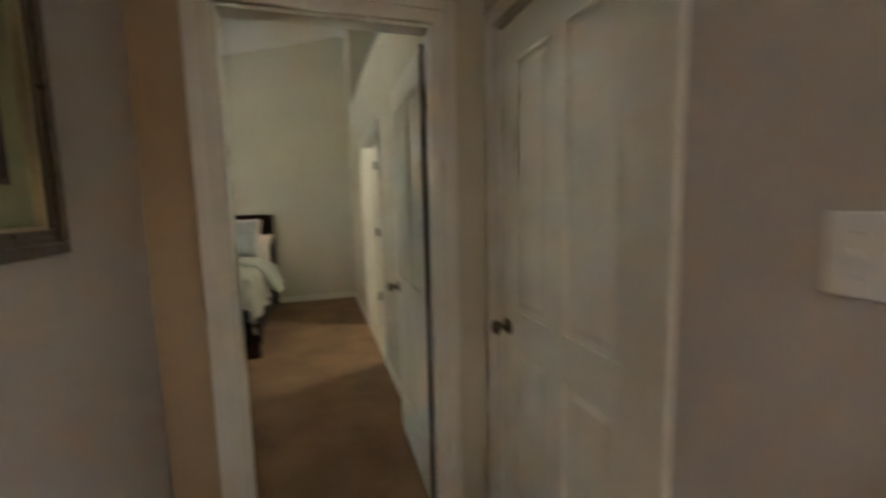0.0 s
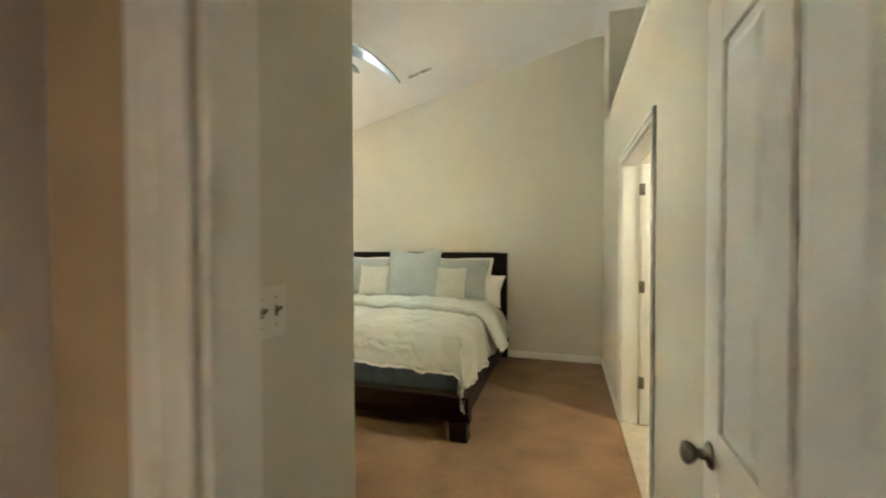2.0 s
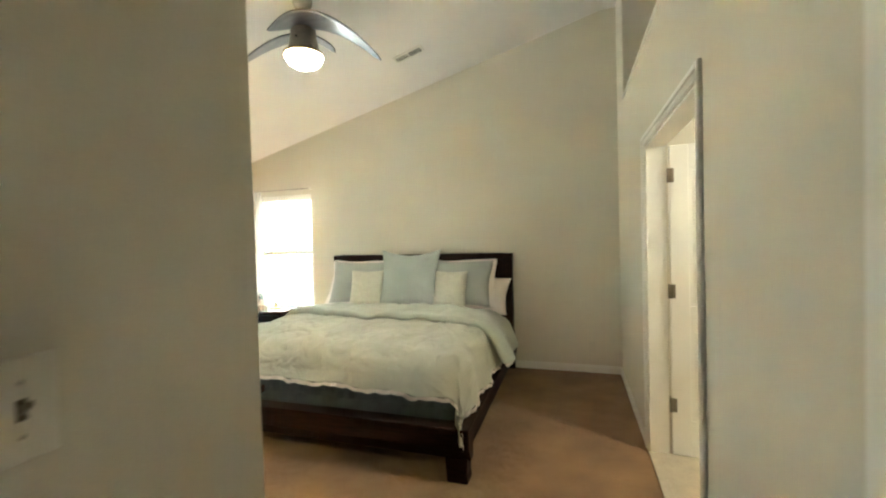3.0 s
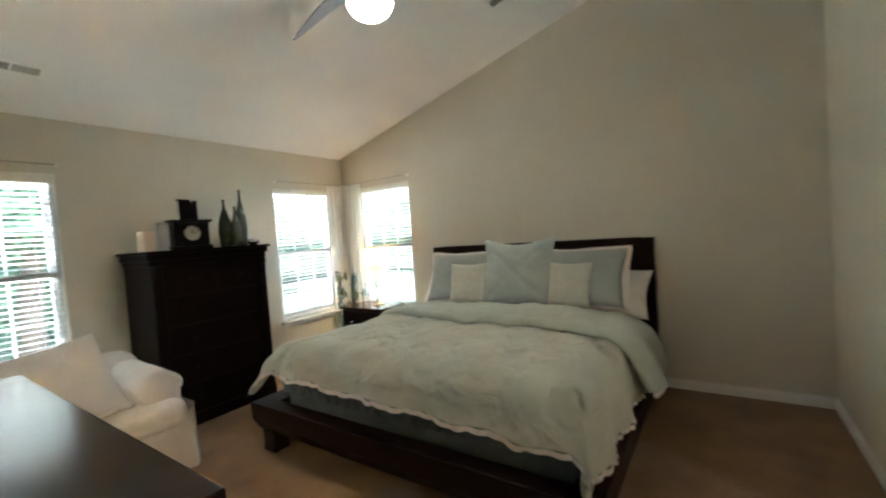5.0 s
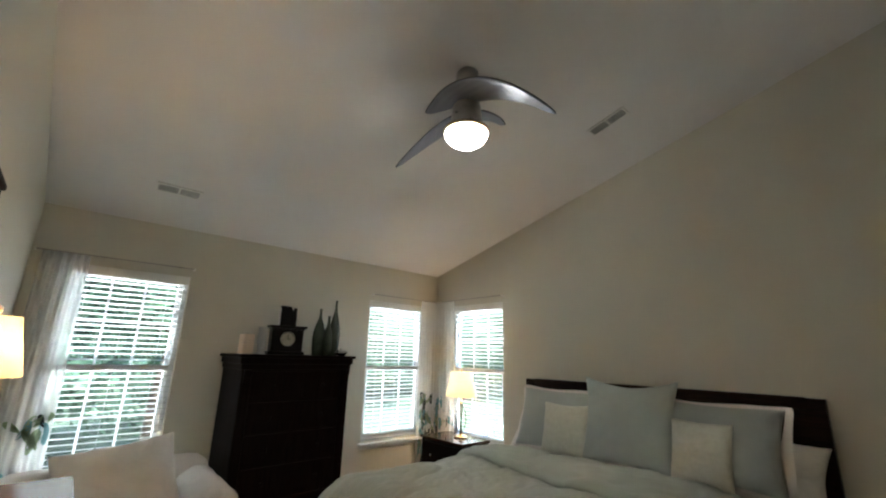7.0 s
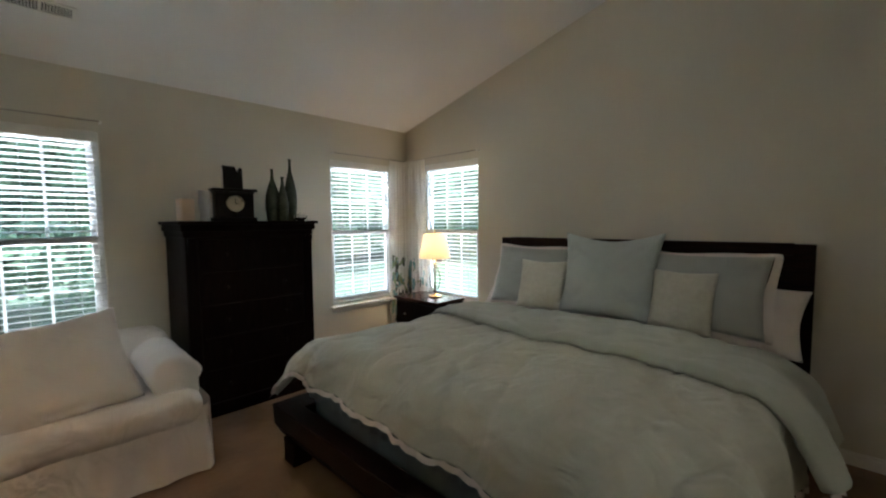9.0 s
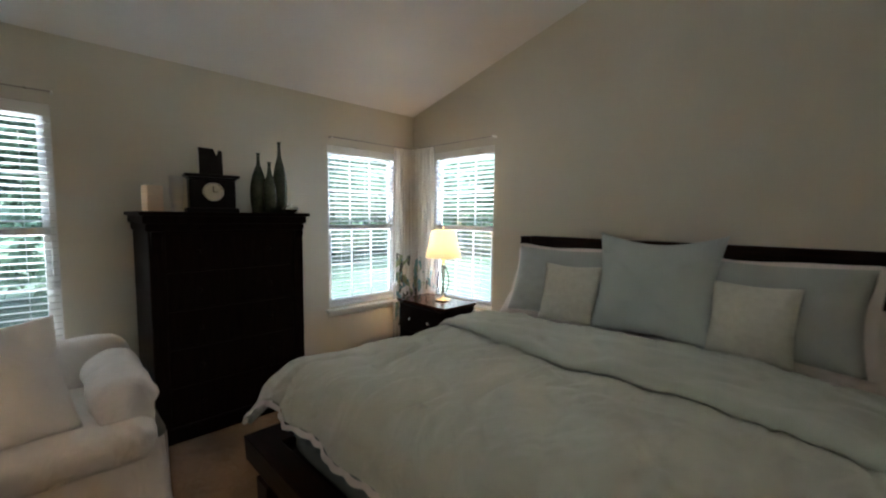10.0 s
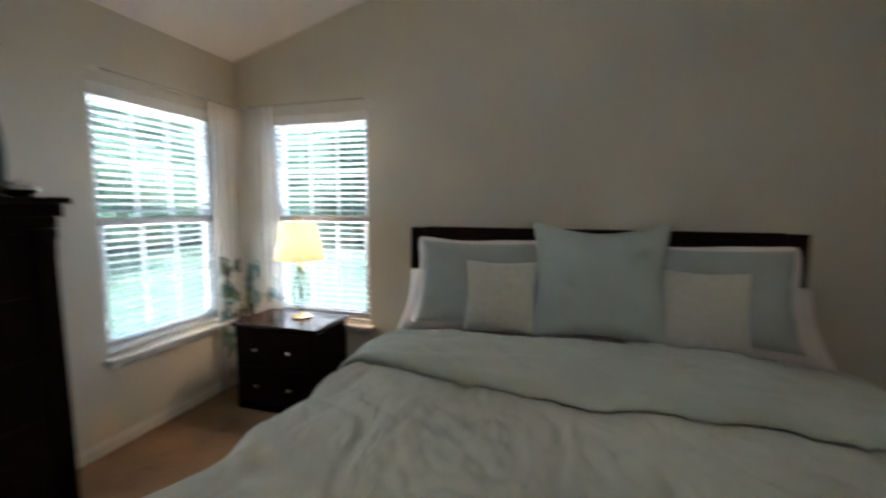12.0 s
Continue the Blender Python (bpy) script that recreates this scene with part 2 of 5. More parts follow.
def tube(points, radius, n=8, bm=None, ends=None):
    """A round bar along points; ends: radius at the last point."""
    bm = bm or bmesh.new()
    pts = [Vector(p) for p in points]
    rings = []
    for i, p in enumerate(pts):
        d = (pts[min(i + 1, len(pts) - 1)] - pts[max(i - 1, 0)]).normalized()
        side = d.cross(Vector((0, 0, 1)) if abs(d.z) < 0.9 else Vector((1, 0, 0))).normalized()
        up = side.cross(d)
        r = radius if ends is None else radius + (ends - radius) * i / (len(pts) - 1)
        rings.append([bm.verts.new(p + r * (side * math.cos(2 * math.pi * k / n) + up * math.sin(2 * math.pi * k / n))) for k in range(n)])
    for a, b in zip(rings, rings[1:]):
        for k in range(n):
            bm.faces.new((a[k], a[(k + 1) % n], b[(k + 1) % n], b[k]))
    bm.faces.new(list(reversed(rings[0])))
    bm.faces.new(rings[-1])
    return bm


def prism(bm, outline, axis, a, b):
    """A plate with an outline in the plane across axis ('x': (y, z), 'y': (x, z), 'z': (x, y)), from a to b along it."""
    def at(p, d):
        return {"x": (d, p[0], p[1]), "y": (p[0], d, p[1]), "z": (p[0], p[1], d)}[axis]
    lo = [bm.verts.new(at(p, a)) for p in outline]
    hi = [bm.verts.new(at(p, b)) for p in outline]
    n = len(outline)
    bm.faces.new(list(reversed(lo)))
    bm.faces.new(hi)
    for k in range(n):
        bm.faces.new((lo[k], lo[(k + 1) % n], hi[(k + 1) % n], hi[k]))


def sheet(f, nu, nv, bm=None):
    """A surface of nu by nv quads from f(u, v), with u and v from 0 to 1."""
    bm = bm or bmesh.new()
    rows = [[bm.verts.new(f(i / nu, j / nv)) for i in range(nu + 1)] for j in range(nv + 1)]
    for a, b in zip(rows, rows[1:]):
        for i in range(nu):
            bm.faces.new((a[i], a[i + 1], b[i + 1], b[i]))
    return bm


def mesh_of(name, bm, material, smooth=False):
    bmesh.ops.recalc_face_normals(bm, faces=bm.faces)
    me = bpy.data.meshes.new(name)
    bm.to_mesh(me)
    bm.free()
    me.materials.append(material)
    if smooth:
        me.shade_smooth()
    return me


def part(name, bm, material, parent=None, label="", smooth=False, at=None, kind=""):
    ob = new(name, mesh_of(name, bm, material, smooth))
    ob.parent = parent
    if at is not None:
        ob.matrix_local = at
    return tagged(ob, label, kind=kind)


def again(ob, at):
    """Another part on the same mesh."""
    other = new(ob.name.split(".")[0], ob.data)
    other.parent = ob.parent
    other.matrix_local = at
    return other


def thing(name, place, label, category, group="", turn=0.0):
    ob = new(name)
    ob.empty_display_size = 0.1
    ob.matrix_world = pose(*place, 0, 0, turn)
    return tagged(ob, label, category, group)


def solid(name, bm, material, label, category="", smooth=False, kind="structure"):
    return tagged(part(name, bm, material, None, "", smooth), label, category, kind=kind)


def soften(ob, width=0.004, seg=2):
    m = ob.modifiers.new("edge", "BEVEL")
    m.width, m.segments, m.limit_method = width, seg, "ANGLE"
    return ob


# ---- the shell: bedroom, entry, hall, bathroom ----
XW, XE, YN, YS = -3.98, 0.87, 7.0, 3.07       # bedroom walls
XV, XVE = -0.20, -0.172                       # west walls of the hall and of the entry
YD0, YD1 = 2.325, 2.41                        # wall with the bedroom door
XH = 1.03                                     # hall, east wall
T = 0.12
LOW, SLOPE, XR = 2.527, 0.265, 0.74           # ceiling: height at the west wall, slope, end of the slope
HIGH = LOW + SLOPE * (XR - XW)
LEDGE, YL = 2.68, 6.48
XB = 1.95                                     # back of the high recess


def ceil(x):
    return LOW + SLOPE * (min(x, XR) - XW)


part_floor = boxes((XW - T, XB + 0.9, -3.0, YN + T, -0.12, 0.0))
solid("floor", part_floor, CARPET, "tan plush carpet through bedroom and hall", "floor")
bath_floor = boxes((XE + 0.03, XB + 0.88, 3.4, YN - 0.02, 0.0005, 0.006))
solid("floor_bathroom", bath_floor, TILE, "beige vinyl floor of the bathroom", "floor")

WIN = {1: (3.28, 4.10), 2: (5.95, 6.78)}
WZ0, WZ1 = 0.555, 2.105
WX0, WX1 = -3.68, -2.84

# west wall with two windows
bm = boxes((XW - T, XW, YS - T, WIN[1][0], 0, LOW), (XW - T, XW, WIN[1][1], WIN[2][0], 0, LOW), (XW - T, XW, WIN[2][1], YN + T, 0, LOW),
           *[(XW - T, XW, a, b, 0, WZ0) for a, b in WIN.values()], *[(XW - T, XW, a, b, WZ1, LOW) for a, b in WIN.values()])
solid("wall_west", bm, WALL, "beige painted wall with two windows", "wall")
# north wall under the slope
bm = bmesh.new()
prism(bm, [(XW, 0), (WX0, 0), (WX0, ceil(WX0)), (XW, LOW)], "y", YN, YN + T)
prism(bm, [(WX0, 0), (WX1, 0), (WX1, WZ0), (WX0, WZ0)], "y", YN, YN + T)
prism(bm, [(WX0, WZ1), (WX1, WZ1), (WX1, ceil(WX1)), (WX0, ceil(WX0))], "y", YN, YN + T)
prism(bm, [(WX1, 0), (XB + 0.9, 0), (XB + 0.9, HIGH), (XR, HIGH), (WX1, ceil(WX1))], "y", YN, YN + T)
solid("wall_north", bm, WALL, "tall beige wall behind the bed under a sloping ceiling", "wall")
# south wall
bm = bmesh.new()
prism(bm, [(XW, 0), (XVE, 0), (XVE, ceil(XVE)), (XW, LOW)], "y", YS - T, YS)
solid("wall_south", bm, WALL, "beige wall behind the dresser", "wall")
# entry, west side, with the hall's west wall
bm = bmesh.new()
prism(bm, [(YD1, 0), (YS - T, 0), (YS - T, ceil(XV)), (YD1, ceil(XV))], "x", XVE - T, XVE)
solid("wall_entry_west", bm, WALL, "beige wall beside the bedroom entry", "wall")
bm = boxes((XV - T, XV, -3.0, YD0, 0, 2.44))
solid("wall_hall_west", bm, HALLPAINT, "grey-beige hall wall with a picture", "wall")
# wall with the bedroom door
DX0, DX1, DZ = 0.045, 0.808, 2.072
bm = bmesh.new()
prism(bm, [(XV - T, 0), (DX0, 0), (DX0, HIGH), (XV - T, HIGH)], "y", YD0, YD1)
prism(bm, [(DX1, 0), (XH + T, 0), (XH + T, HIGH), (DX1, HIGH)], "y", YD0, YD1)
prism(bm, [(DX0, DZ), (DX1, DZ), (DX1, HIGH), (DX0, HIGH)], "y", YD0, YD1)
solid("wall_entry", bm, WALL, "beige wall with the bedroom doorway", "wall")
# Thin tan sheet over the hall face, left of the doorway only.
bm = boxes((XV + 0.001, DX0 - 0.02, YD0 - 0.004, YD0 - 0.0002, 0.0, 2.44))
solid("wall_hall_north", bm, surface("tan_wall_strip", (0.42, 0.31, 0.19), (0.48, 0.355, 0.22), 1.5, 0.7, 0.1, 260), "tan strip of wall beside the bedroom doorway", "wall")
# east wall, low under the ledge, with the bathroom doorway and a full-height pier
BY0, BY1, BZ = 4.22, 5.41, 2.03
bm = boxes((XE, XE + T, YD1, BY0, 0, LEDGE), (XE, XE + T, BY1, YL, 0, LEDGE), (XE, XE + T, BY0, BY1, BZ, LEDGE))
solid("wall_east", bm, WALL, "beige wall with the bathroom doorway below a ledge", "wall")
bm = boxes((XE, XB, YL, YN, 0, HIGH))
solid("wall_pier", bm, WALL, "full-height pier at the end of the ledge", "wall")
bm = boxes((XE + T, XB, YD1, YL, LEDGE - 0.10, LEDGE), (XB, XB + T, YD1, YL, LEDGE - 0.1, HIGH))
box(bm, XH + T, XB + T, YD0, YD1, 2.3, HIGH)
solid("wall_recess", bm, WALL, "recess above the bathroom with a flat ledge", "wall")
bm = boxes((XE - 0.012, XE + 0.05, YD1 + 0.002, YL - 0.002, LEDGE, LEDGE + 0.018), bevel=0.004)
solid("trim_ledge", bm, WHITE, "thin white cap along the ledge", "trim")
# hall, east wall with the closet door
CY0, CY1, CZ = 1.43, 2.235, 2.05
# Unseen hole at y -1.2 to -0.7, added to let light in.
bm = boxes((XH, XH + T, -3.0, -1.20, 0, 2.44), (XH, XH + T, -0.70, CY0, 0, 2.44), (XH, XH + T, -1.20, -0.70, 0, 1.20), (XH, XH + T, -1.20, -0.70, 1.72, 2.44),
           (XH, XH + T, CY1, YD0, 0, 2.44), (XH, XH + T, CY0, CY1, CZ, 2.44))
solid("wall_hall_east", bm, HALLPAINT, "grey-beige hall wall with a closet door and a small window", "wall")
bm = boxes((XH + T, XH + T + 0.05, CY0 - 0.1, CY1 + 0.1, 0, 2.2))
solid("wall_closet_back", bm, HALLPAINT, "plain wall behind the closet door", "wall")
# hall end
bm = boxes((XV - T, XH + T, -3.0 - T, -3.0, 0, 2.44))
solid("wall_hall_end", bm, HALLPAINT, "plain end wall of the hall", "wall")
bm = boxes((XV - T, XH + T, -3.0 - T, YD0, 2.44, 2.54))
solid("ceiling_hall", bm, CEILING, "flat white hall ceiling", "ceiling")
# bathroom
bm = boxes((XB + 0.9, XB + 1.0, 3.28, YN, 0, LEDGE - 0.1), (XE + T, XB + 0.9, 3.28, 3.4, 0, LEDGE - 0.1))
solid("wall_bathroom", bm, surface("cream_bath_paint", (0.66, 0.58, 0.40), (0.71, 0.63, 0.45), 2.0, 0.6, 0.05), "cream bathroom wall", "wall")
bm = boxes((XE + T, XB + 1.0, 3.28, YL, LEDGE - 0.22, LEDGE - 0.101), (XB, XB + 1.0, YL, YN, LEDGE - 0.22, LEDGE - 0.101))
solid("ceiling_bathroom", bm, CEILING, "flat white bathroom ceiling", "ceiling")
# sloping bedroom ceiling that turns flat above the ledge
bm = bmesh.new()
prism(bm, [(XW - T, LOW - SLOPE * T), (XR, HIGH), (XB + 0.9, HIGH), (XB + 0.9, HIGH + 0.12), (XR, HIGH + 0.12), (XW - T, LOW - SLOPE * T + 0.12)], "y", YD0, YN + T)
solid("ceiling", bm, CEILING, "white vaulted ceiling sloping down to the windows", "ceiling")

# ---- trim, doors, windows ----


def casing(name, axis, face, out, a, b, top, label, width=0.062, sides=(True, True), thick=0.018):
    """Door trim round an opening from a to b on a wall face; out: which way it stands proud; two stepped mouldings."""
    bm = bmesh.new()

    def piece(u0, u1, z0, z1, d):
        f0, f1 = sorted((face, face + out * d))
        box(bm, *((f0, f1, u0, u1) if axis == "x" else (u0, u1, f0, f1)), z0, z1, bevel=0.004)
    for on, lo, hi, inner in ((sides[0], a - width, a, 1), (sides[1], b, b + width, -1)):
        if on:
            piece(lo, hi, 0.0, top + width, thick * 0.6)
            piece(*((lo, lo + width * 0.45) if inner == 1 else (hi - width * 0.45, hi)), 0.0, top + width, thick)
    piece(a, b, top, top + width, thick * 0.6)
    piece(a - width * 0.45, b + width * 0.45, top + width * 0.55, top + width, thick)
    return solid(name, bm, WHITE, label, "trim")


def jamb(name, axis, lo, hi, a, b, top, label):
    bm = bmesh.new()
    t = 0.014
    for u0, u1, z0, z1 in ((a, a + t, 0, top), (b - t, b, 0, top), (a + t, b - t, top - t, top)):
        box(bm, *((lo, hi, u0, u1) if axis == "x" else (u0, u1, lo, hi)), z0, z1, bevel=0.002)
    return solid(name, bm, WHITE, label, "trim")


def panel_door(name, m, width, height, label, knob_side=1, hinges=True, knobs=True, metal=BRONZE, gap=0.002):
    """A four-panel door; hinge edge at the origin, the leaf along +x, its faces at +-18 mm."""
    door = new(name)
    door.empty_display_size = 0.1
    door.matrix_world = m
    tagged(door, label, "door", kind="structure")
    h, st, mid = 0.0175, 0.11, 0.10
    rails = [(0.012, 0.24), (0.84, 0.98), (height - 0.14, height)]
    bm = bmesh.new()
    box(bm, gap, st, -h, h, 0.012, height, 0.003)
    box(bm, width - st, width, -h, h, 0.012, height, 0.003)
    for z0, z1 in rails:
        box(bm, st, width - st, -h, h, z0, z1)
    box(bm, width / 2 - mid / 2, width / 2 + mid / 2, -h + 0.0005, h - 0.0005, rails[0][1], rails[2][0])
    part("leaf_frame", bm, WHITE, door)
    # A dark brown strip fills the wider gap on the hinge side.
    if gap > 0.01:
        part("hinge_edge", boxes((0.001, gap - 0.0004, -h, h, 0.014, height - 0.002)), MAHOGANY, door, "dark brown strip along the hinge edge")
    for x0, x1 in ((st, width / 2 - mid / 2), (width / 2 + mid / 2, width - st)):
        for z0, z1 in ((rails[0][1], rails[1][0]), (rails[1][1], rails[2][0])):
            bm = boxes((x0, x1, -0.007, 0.007, z0, z1))
            for s in (-1, 1):
                lo, hi = sorted((s * 0.006, s * 0.0145))
                made = bmesh.ops.create_cube(bm, size=1.0)["verts"]
                for v in made:
                    far = (v.co.y > 0) == (s > 0)
                    inset = 0.045 if far else 0.018
                    v.co = Vector((x0 + inset if v.co.x < 0 else x1 - inset, (hi if v.co.y > 0 else lo), z0 + inset if v.co.z < 0 else z1 - inset))
            part("panel", bm, WHITE, door)
    if knobs:
        for s in (1, -1):
            prof = [(0.0, 0.0), (0.031, 0.0), (0.033, 0.004), (0.028, 0.009), (0.013, 0.012), (0.0115, 0.030), (0.019, 0.036), (0.027, 0.047), (0.0275, 0.056), (0.022, 0.064), (0.010, 0.068), (0.0, 0.069)]
            k = part("knob", lathe([(max(r, 0.0004), z) for r, z in prof], 24), metal, door, "dark nickel round door knob", True,
                     pose(width - 0.062, s * h, 0.905, -90 * s))
    if hinges:
        for z in (0.335, 1.075, 1.82):
            bm = lathe([(0.0075, z - 0.046), (0.0075, z + 0.046)], 10, -0.004, -h * knob_side)
            box(bm, 0.0, 0.030, -h * knob_side - 0.0015, -h * knob_side + 0.0015, z - 0.045, z + 0.045, 0.0006)
            box(bm, -0.0095, -0.0065, -h * knob_side, h * knob_side * 0.7, z - 0.045, z + 0.045) if knob_side > 0 else box(bm, -0.0095, -0.0065, h * knob_side * 0.7, -h * knob_side, z - 0.045, z + 0.045)
            part("hinge", bm, metal, door, "dark nickel butt hinge", True)
    return door


casing("trim_door_hall", "y", YD0 - 0.004, -1, DX0, DX1, DZ, "white moulded trim round the bedroom doorway", width=0.085)
casing("trim_door_inner", "y", YD1, 1, DX0, DX1, DZ, "white moulded trim inside the bedroom doorway", sides=(True, False))
jamb("trim_jamb_entry", "y", YD0 + 0.001, YD1 - 0.001, DX0, DX1, DZ, "white door jamb of the bedroom doorway")
casing("trim_door_bathroom", "x", XE, -1, BY0, BY1, BZ, "white moulded trim round the bathroom doorway")
jamb("trim_jamb_bathroom", "x", XE + 0.001, XE + T - 0.001, BY0, BY1, BZ, "white door jamb of the bathroom doorway")
solid("trim_threshold", boxes((XE - 0.01, XE + 0.045, BY0 + 0.015, BY1 - 0.015, 0.0, 0.010), bevel=0.003), TILE, "pale threshold strip at the bathroom doorway", "trim")
casing("trim_door_closet", "x", XH, -1, CY0, CY1, CZ, "white moulded trim round the closet door")
jamb("trim_jamb_closet", "x", XH + 0.001, XH + T - 0.001, CY0, CY1, CZ, "white door jamb of the closet")

panel_door("door_1", pose(0.797, 2.405, 0.0, 0, 0, 88.9), 0.752, 2.03, "white four-panel bedroom door standing wide open against the wall", 1, gap=0.013)
panel_door("door_2", pose(XE + T + 0.012, BY1 - 0.020, 0.004, 0, 0, -4), 0.71, 2.01, "white four-panel bathroom door standing open", 1)
panel_door("door_3", pose(XH + 0.030, CY0 + 0.016, 0.0, 0, 0, 90), CY1 - CY0 - 0.032, 2.03, "white four-panel closet door, closed", -1, hinges=False)


def baseboard(axis, face, out, a, b, name="baseboard"):
    bm = bmesh.new()
    for z0, z1, d in ((0.0, 0.062, 0.013), (0.062, 0.082, 0.008)):
        f0, f1 = sorted((face, face + out * d))
        box(bm, *((f0, f1, a, b) if axis == "x" else (a, b, f0, f1)), z0, z1, 0.002)
    solid(name, bm, WHITE, "white painted baseboard along the wall", "baseboard")


baseboard("y", YN, -1, XW + 0.013, XE - 0.013)
baseboard("x", XW, 1, YS, YN)
baseboard("y", YS, 1, XW + 0.013, XVE)
baseboard("x", XE, -1, BY1 + 0.064, YN)
baseboard("x", XE, -1, YD1 + 0.02, BY0 - 0.064)
baseboard("x", XVE, 1, YD1 + 0.02, YS)
baseboard("x", XV, 1, -2.9, YD0)
baseboard("x", XH, -1, -2.9, CY0 - 0.064)


def window(name, m, width, label):
    """A double-hung window of three by two lights a sash; local x along the wall from its centre, y outwards, z from the opening's foot."""
    w = new(name)
    w.empty_display_size = 0.1
    w.matrix_world = m
    tagged(w, label, "window", kind="structure")
    h, half = WZ1 - WZ0, width / 2
    t = 0.035
    bm = bmesh.new()
    for x0, x1, z0, z1 in ((-half, -half + t, 0, h), (half - t, half, 0, h), (-half + t, half - t, 0, t), (-half + t, half - t, h - t, h)):
        box(bm, x0, x1, 0.045, 0.115, z0, z1, 0.003)
    part("window_frame", bm, VINYL, w)
    mid = 1.325 - WZ0
    pane = None
    for low, y0 in ((True, 0.060), (False, 0.084)):
        z0, z1 = (t, mid + 0.022) if low else (mid - 0.022, h - t)
        s = 0.032
        bm = bmesh.new()
        for x0, x1, a, b in ((-half + t, -half + t + s, z0, z1), (half - t - s, half - t, z0, z1), (-half + t + s, half - t - s, z0, z0 + 0.044), (-half + t + s, half - t - s, z1 - 0.044, z1)):
            box(bm, x0, x1, y0, y0 + 0.022, a, b, 0.002)
        gx0, gx1, gz0, gz1 = -half + t + s, half - t - s, z0 + 0.044, z1 - 0.044
        sash = part("lower_sash" if low else "upper_sash", bm, VINYL, w)
        bm = bmesh.new()
        for k in (1, 2):
            x = gx0 + (gx1 - gx0) * k / 3
            box(bm, x - 0.008, x + 0.008, y0 + 0.006, y0 + 0.016, gz0, gz1, 0.002)
        zc = (gz0 + gz1) / 2
        for k in range(3):
            a, b = gx0 + (gx1 - gx0) * k / 3 + (0.008 if k else 0), gx0 + (gx1 - gx0) * (k + 1) / 3 - (0.008 if k < 2 else 0)
            box(bm, a, b, y0 + 0.0065, y0 + 0.0155, zc - 0.008, zc + 0.008)
        part("muntins", bm, VINYL, sash)
        for i in range(3):
            for j in range(2):
                a, b = gx0 + (gx1 - gx0) * i / 3 + 0.008, gx0 + (gx1 - gx0) * (i + 1) / 3 - 0.008
                c, d = gz0 + (gz1 - gz0) * j / 2 + 0.008, gz0 + (gz1 - gz0) * (j + 1) / 2 - 0.008
                p = part("pane", boxes((a, b, y0 + 0.009, y0 + 0.013, c, d)), CLEAR, sash)
                p.visible_shadow = False
    bm = boxes((-half - 0.035, half + 0.035, -0.068, -0.0005, -0.032, -0.004), (-half, half, 0.0005, 0.044, -0.012, -0.001), bevel=0.004)
    box(bm, -half - 0.012, half + 0.012, -0.014, -0.0006, -0.075, -0.031, 0.003)
    part("window_sill", bm, WHITE, w)
    return w


def blind(m, width, label, tilt):
    """A two-inch slatted blind hung inside the window's opening; same local frame as window()."""
    b = new("window_blind")
    b.empty_display_size = 0.1
    b.matrix_world = m
    tagged(b, label, "blind", "slatted window blinds")
    half, h = width / 2 - 0.008, WZ1 - WZ0
    part("headrail", boxes((-half, half, -0.030, 0.030, h - 0.062, h - 0.004), bevel=0.003), VINYL, b)
    part("valance", boxes((-half - 0.004, half + 0.004, -0.036, -0.0305, h - 0.075, h - 0.003), bevel=0.002), WHITE, b)
    bm = bmesh.new()
    n = 4
    for k in range(n):
        a0, a1 = -0.024 + 0.048 * k / n, -0.024 + 0.048 * (k + 1) / n
        z = [0.004 * (1 - (a / 0.024) ** 2) for a in (a0, a1)]
        vs = [bm.verts.new(p) for p in ((-half, a0, z[0]), (half, a0, z[0]), (half, a1, z[1]), (-half, a1, z[1]), (-half, a0, z[0] + 0.0026), (half, a0, z[0] + 0.0026), (half, a1, z[1] + 0.0026), (-half, a1, z[1] + 0.0026))]
        for f in ((0, 3, 2, 1), (4, 5, 6, 7), (0, 1, 5, 4), (2, 3, 7, 6), (1, 2, 6, 5), (3, 0, 4, 7)):
            bm.faces.new([vs[i] for i in f])
    bmesh.ops.remove_doubles(bm, verts=bm.verts, dist=1e-5)
    rng = random.Random(width * 1000 + tilt)
    count, top, foot = 33, h - 0.095, 0.040
    slat = None
    for k in range(count):
        at = pose(0, 0, foot + (top - foot) * (k + 0.6) / count, tilt + rng.uniform(-1.5, 1.5), 0, 0)
        slat = again(slat, at) if slat else part("slat", bm, SLAT, b, "", False, at)
    part("bottom_rail", boxes((-half, half, -0.025, 0.025, 0.008, 0.026), bevel=0.004, seg=2), VINYL, b)
    for x in (-half * 0.66, 0.0, half * 0.66):
        part("ladder_cord", tube([(x, -0.027, 0.02), (x, -0.027, h - 0.07)], 0.0012, 6), VINYL, b)
    part("tilt_wand", tube([(-half + 0.07, -0.040, h - 0.08), (-half + 0.075, -0.042, h - 0.75)], 0.004, 6), CLEAR, b)
    return b


for k, (a, b) in WIN.items():
    at = pose(XW, (a + b) / 2, WZ0, 0, 0, 90)
    window("window_%d" % k, at, b - a, "white double-hung window with colonial grilles and a painted sill")
    blind(pose(XW - 0.036, (a + b) / 2, WZ0, 0, 0, 90), b - a, "white slatted blind lowered with its slats open", -9 if k == 1 else -11)
window("window_3", pose((WX0 + WX1) / 2, YN, WZ0), WX1 - WX0, "white double-hung window with colonial grilles beside the nightstand")
blind(pose((WX0 + WX1) / 2, YN + 0.036, WZ0), WX1 - WX0, "white slatted blind lowered with its slats open", -10)


